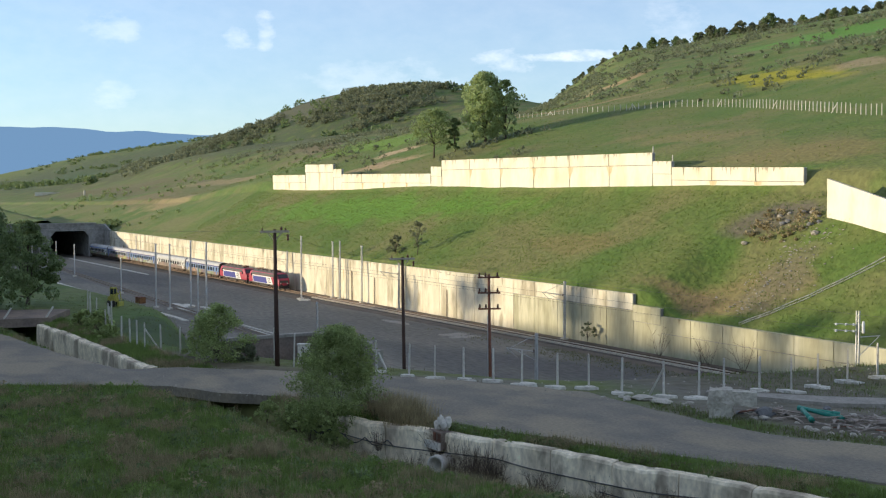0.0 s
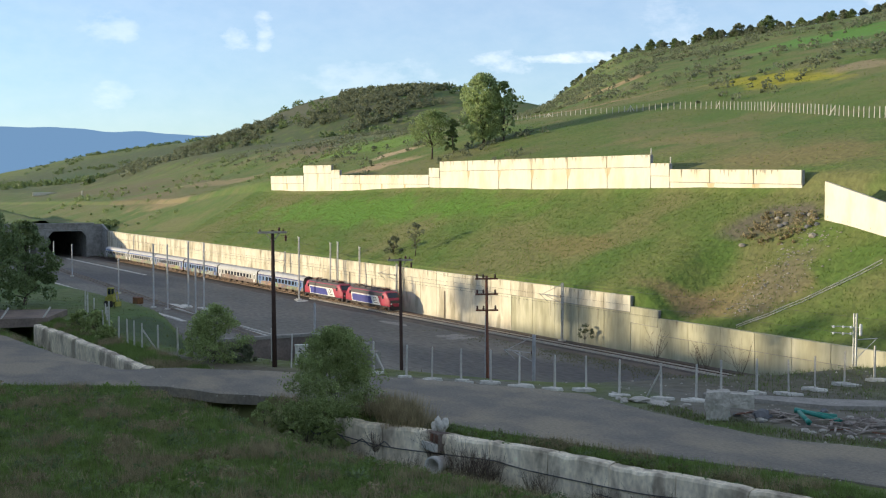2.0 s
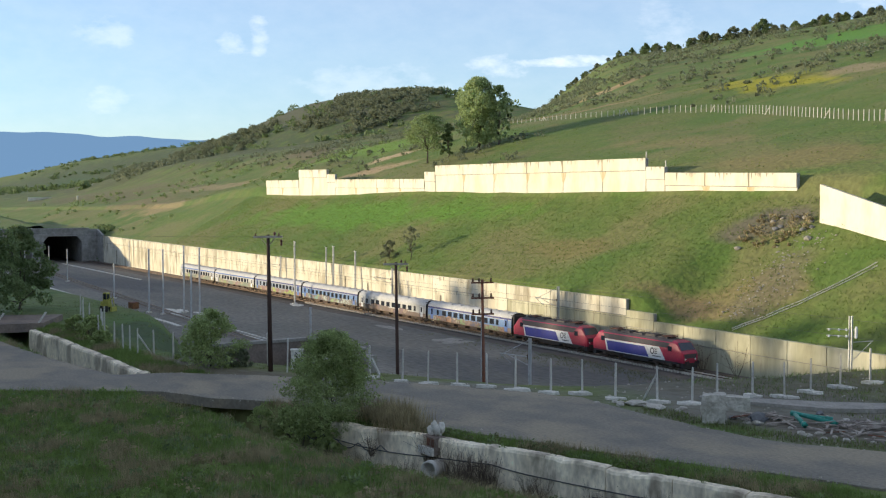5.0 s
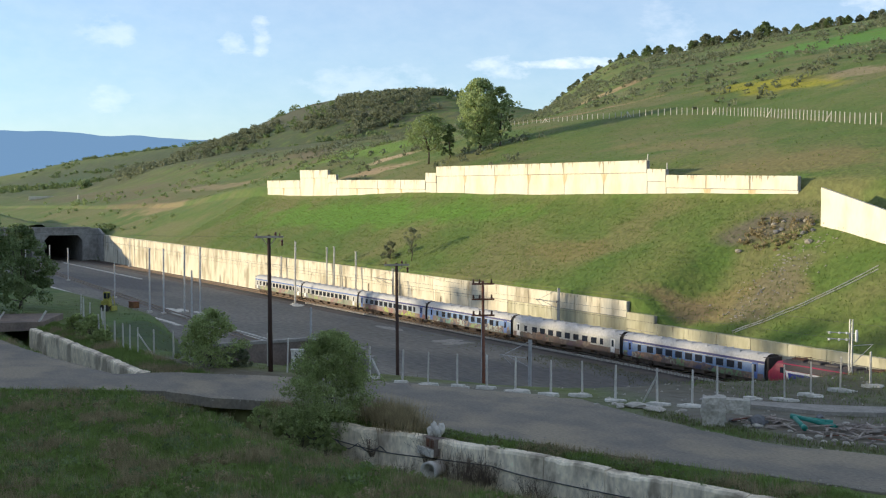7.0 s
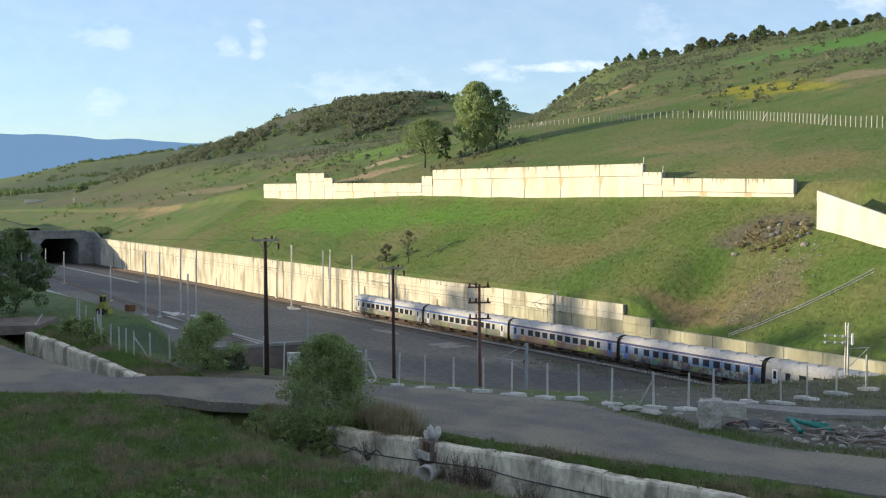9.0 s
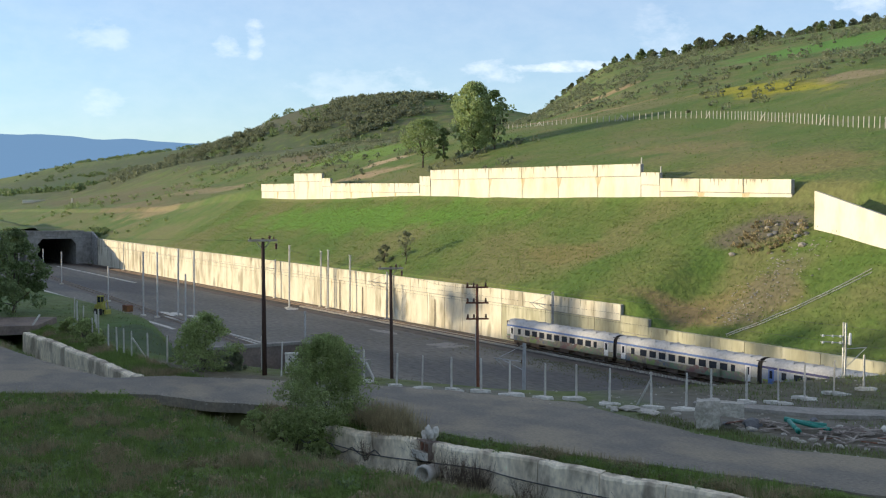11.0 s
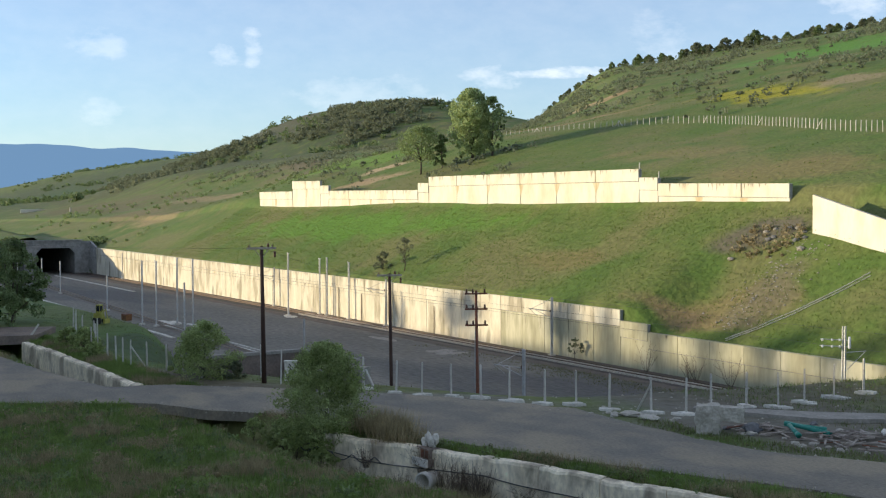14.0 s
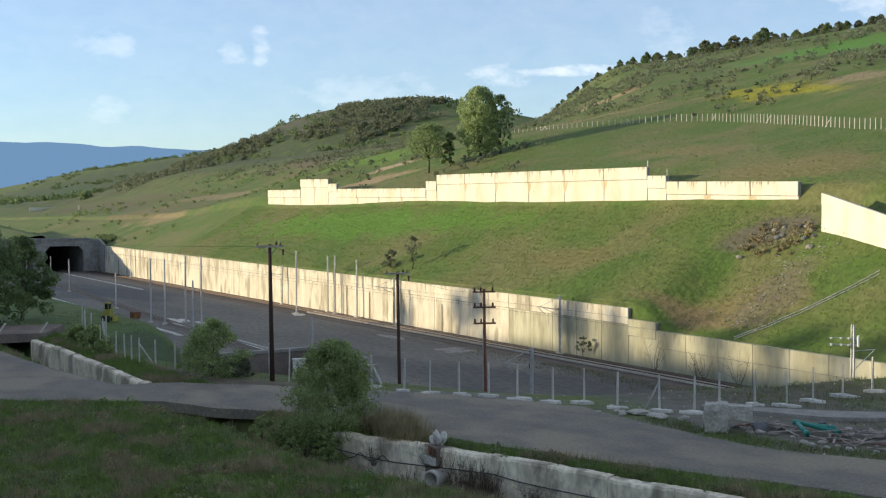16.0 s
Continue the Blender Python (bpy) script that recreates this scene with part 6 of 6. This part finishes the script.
# wing wall, stone steps and rocks on the slope
def wing():
    root = thing("wing_wall", pose(0, 0, 0), "sloping pale concrete wing wall on the cut slope", "retaining wall", kind="structure")
    A, B = Vector((-109.6, 128.8, 0)), Vector((-84, 124.0, 0))
    for i in range(4):
        a, b = A.lerp(B, i / 4), A.lerp(B, (i + 1) / 4)
        for lo, hi, off in ((-6.6, -1.5, 0.0), (-1.5, 0.0, 0.06)):
            za, zb = 24.6 - 6.2 * i / 4, 24.6 - 6.2 * (i + 1) / 4
            bm = bmesh.new()
            f = [bm.verts.new((p.x, p.y - off, q)) for p, q in ((a, za + lo), (b, zb + lo), (b, zb + hi), (a, za + hi))]
            r = [bm.verts.new((p.x, p.y + 0.5, q)) for p, q in ((a, za + lo), (b, zb + lo), (b, zb + hi), (a, za + hi))]
            bm.faces.new(f), bm.faces.new(r[::-1])
            for j in range(4):
                bm.faces.new((f[j], r[j], r[(j + 1) % 4], f[(j + 1) % 4]))
            part("panel", bm, CONCRETE_PALE, root)


wing()
steps = thing("stone_gutter", pose(0, 0, 0), "stepped pale stone gutter running down the slope", "gutter", kind="structure")
for i in range(46):
    for off in (0.0, 0.36):
        p = []
        for t in (i / 46, (i + 0.93) / 46):
            x, y = -107.5 + 12.5 * t - off, 110.0 + 12.5 * t + off * 0.9 + 0.25 * noise.noise(Vector((t * 6, off, 0)))
            p.append((x, y, land(x, y) + 0.1))
        bm = bmesh.new()
        beam(bm, p[0], p[1], 0.10, 0.07, square=True)
        part("stone", bm, ROUGH_WHITE, steps)
for i in range(12):
    x, y = random.gauss(-114, 3.0), random.gauss(127.2, 1.3)
    r = random.uniform(0.15, 0.5)
    bm = bmesh.new()
    boulder(bm, (0, 0, 0), (r * 1.3, r, r * 0.8), i + 200)
    solo("rock", bm, STONE_GREY if i % 2 else GRIT, "grey rock tumbled on the slope by the wall", "rock", "rocks on the slope", m=pose(x, y, land(x, y) + r * 0.2))

# skyline and hill trees: three kinds, copied
kinds = [tree("tree", -400 - 20 * i, 428, h, w, LEAF_OLIVE if i else LEAF_DARK, "dark crowned tree on the hill ridge", 80 + i, 95, 22, 0.44, 0.2, 0.0, "ridge trees")
         for i, (h, w) in enumerate(((7.0, 9), (6.0, 8.5), (6.5, 7.5)))]
for i in range(150):
    x = -300 - 270 * ((i + rng.random() * 0.9) / 150)
    if -500 < x < -480 and i % 2:
        continue
    y = 432 + rng.normal() * 5
    s = rng.uniform(0.3, 0.72) * (0.6 if x < -505 else 1)
    t = copy_thing(kinds[i % 3], pose(x, y, land(x, y) - 0.4, 0, 0, rng.uniform(0, 360)))
    t.scale = (s, s, s * rng.uniform(0.9, 1.35))


def wood(name, label, spots, material, size, n_each, seed):
    """Many small crowns far away, joined."""
    ob = new(name, leaves(name, spots, n_each, size, material, np.random.default_rng(seed)))
    return tagged(ob, label, "woods", kind="stuff")


def crowns(n, xr, yr, rr, keep):
    out = []
    while len(out) < n:
        x, y = rng.uniform(*xr), rng.uniform(*yr)
        if keep(x, y):
            r = rng.uniform(*rr)
            out.append((x, y, land(x, y) + r * 0.6, r))
    return out


def thick(x, y, s, lim):
    return noise.noise(Vector((x / s, y / s, 11))) > lim


wood("hill_woods", "dark scrub woods over the middle hill", crowns(1500, (-1420, -900), (370, 612), (2.2, 5.0), lambda x, y: thick(x, y, 80, -0.12)), LEAF_OLIVE, 1.1, 48, 1)
wood("crest_woods", "tree line along the middle hill crest", crowns(260, (-2600, -860), (585, 612), (2.5, 6), lambda x, y: True), LEAF_DARK, 1.8, 26, 2)
wood("olive_grove", "rows of olive trees on the lower hillside", [(x + rng.normal(), y + rng.normal(), land(x, y) + 2.4, 3.0) for x in np.arange(-1200, -690, 10) for y in np.arange(205, 420, 8)
     if 1.228 < math.atan2(-x, y) < 1.292], LEAF_OLIVE, 1.1, 30, 3)
wood("hedge_woods", "hedges and scrub between the far fields", crowns(800, (-2300, -650), (190, 560), (2, 4.5), lambda x, y: abs(noise.noise(Vector((x / 210, y / 110, 2)))) < 0.07), LEAF_DARK, 1.4, 24, 4)
wood("hill_scrub", "low scrub bushes on the upper hill", crowns(1900, (-560, -190), (198, 425), (0.4, 1.9), lambda x, y: thick(x, y, 45, -0.05)), LEAF_OLIVE, 0.42, 24, 5)
wood("slope_scrub", "low shrubs above the upper wall", crowns(70, (-330, -215), (137, 172), (0.5, 1.5), lambda x, y: thick(x, y, 25, 0.05)), LEAF_OLIVE, 0.35, 26, 6)
wood("cut_scrub", "dry brown brush by the wing wall", crowns(50, (-121, -110.5), (124, 130), (0.3, 0.8), lambda x, y: True), DRY, 0.22, 24, 7)
wood("valley_scrub", "low scrub over the tunnel hillside", crowns(190, (-640, -330), (112, 215), (0.4, 1.4), lambda x, y: thick(x, y, 40, 0.05)), LEAF_MID, 0.36, 30, 8)
wood("portal_scrub", "dark bushes above the tunnel portal", crowns(46, (-432, -404), (107, 116), (0.6, 1.6), lambda x, y: True), LEAF_DARK, 0.45, 26, 9)
for i in range(5):
    tree("cypress", -736 + i * 3.2 - (i > 2) * 1, 505 + i, 15 - abs(i - 1.5) * 2, 3.0, LEAF_CYPRESS, "dark slender cypress on the far ridge", 100 + i, 30, 26, 0.6, 0.2, 0.05, "ridge cypresses")
for i in range(7):
    x, y = -1230 - i * 5.5, 205.0 + i * 0.5
    tree("cypress", x, y, 13 - (i % 3) * 1.5, 3.2, LEAF_CYPRESS, "dark slender cypress far down the valley", 120 + i, 20, 22, 0.7, 0.2, 0.05, "valley cypresses")

# far mountains, the air's haze put into the surface as a blue glow
HAZE = bpy.data.materials.new("far_mountain_haze_glow")
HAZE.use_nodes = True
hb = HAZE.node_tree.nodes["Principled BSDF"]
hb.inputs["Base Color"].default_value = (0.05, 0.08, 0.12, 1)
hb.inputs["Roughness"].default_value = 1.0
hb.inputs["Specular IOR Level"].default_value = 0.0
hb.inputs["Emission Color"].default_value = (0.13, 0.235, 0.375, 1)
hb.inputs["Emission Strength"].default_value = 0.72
verts, faces = [], []
N = 160
for i in range(N):
    a = math.radians(40 + 75 * i / (N - 1))          # bearing from +y towards -x
    d = 4300
    up = 250 + 26 * noise.noise(Vector((i / 9, 0, 3))) + 9 * noise.noise(Vector((i / 3, 0, 7))) - 34 * smooth(86, 62, 40 + 75 * i / (N - 1))
    for k, (dd, hh) in enumerate(((d - 700, -30), (d - 250, up * 0.55), (d, up))):
        verts.append((-math.sin(a) * dd, math.cos(a) * dd, hh))
for i in range(N - 1):
    for k in range(2):
        q = i * 3 + k
        faces.append((q, q + 3, q + 4, q + 1))
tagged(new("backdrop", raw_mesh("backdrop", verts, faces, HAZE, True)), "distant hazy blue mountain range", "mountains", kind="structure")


# small posts on the upper wall, and a broken inlet block by the fence
for x, z in ((-152.8, 29.5), (-296.3, 27.3), (-147.9, 27.9)):
    bm = bmesh.new()
    beam(bm, (0, 0, -0.3), (0, 0, 1.1), 0.12, 0.1, square=True)
    solo("marker_post", bm, POST, "short pale post on top of the upper wall", "post", "marker posts", m=pose(x, 135.3, z))
root = thing("inlet_block", pose(-66.8, 35.0, land(-66.8, 35.0), 0, 0, 30), "broken grey concrete inlet block beside the fence", "concrete block")
bm = bmesh.new()
for v in ((-0.7, -0.45, -0.5, 0.5, -0.6, 1.1), (0.45, 0.7, -0.5, 0.5, -0.6, 1.1), (-0.45, 0.45, -0.5, 0.5, 0.75, 1.1), (-0.45, 0.45, 0.3, 0.5, -0.6, 0.75)):
    box(bm, *v)
part("body", bm, GRIT, root)
bm = bmesh.new()
beam(bm, (0.8, -0.3, 1.0), (1.6, -0.6, 0.0), 0.09, square=True)
part("strut", bm, POST, root)

for i, (x, y, z, h, w) in enumerate(((-52.9, 24.3, 10.2, 1.5, 2.0), (-51.4, 25.0, 9.9, 1.1, 1.6), (-56.8, 23.6, 10.6, 1.2, 2.0))):
    tree("bush", x, y, z=z, h=h, w=w, material=LEAF_SHRUB, label="low leafy bush at the end of the channel wall", seed=170 + i, clumps=30, n_each=50, size=0.07,
         trunk=0.03, low=0.02, group="roadside bushes", category="bush")
for i, x in enumerate((-51.2, -48.9, -46.0, -43.8, -42.3, -39.2, -36.6, -33.4)):
    bare_shrub(x, lerp(x, CHANNEL) - 1.5 - 0.3 * (i % 3), land(x, lerp(x, CHANNEL) - 1.7) - 0.05, 1.1 + 0.25 * (i % 4), 200 + i, n=34)


# ---- what moves ----
FRONT = [(0.0, -242.6), (2.0, -189.6), (4.0, -136.3), (7.0, -57.9), (9.0, -5.4), (12.5, 86.0), (16.0, 179.0)]


def motions():
    for vehicle, back_by in TRAIN:
        walk(vehicle, [(t, pose(x - back_by, 105.2, 0.47)) for t, x in FRONT])


motions()
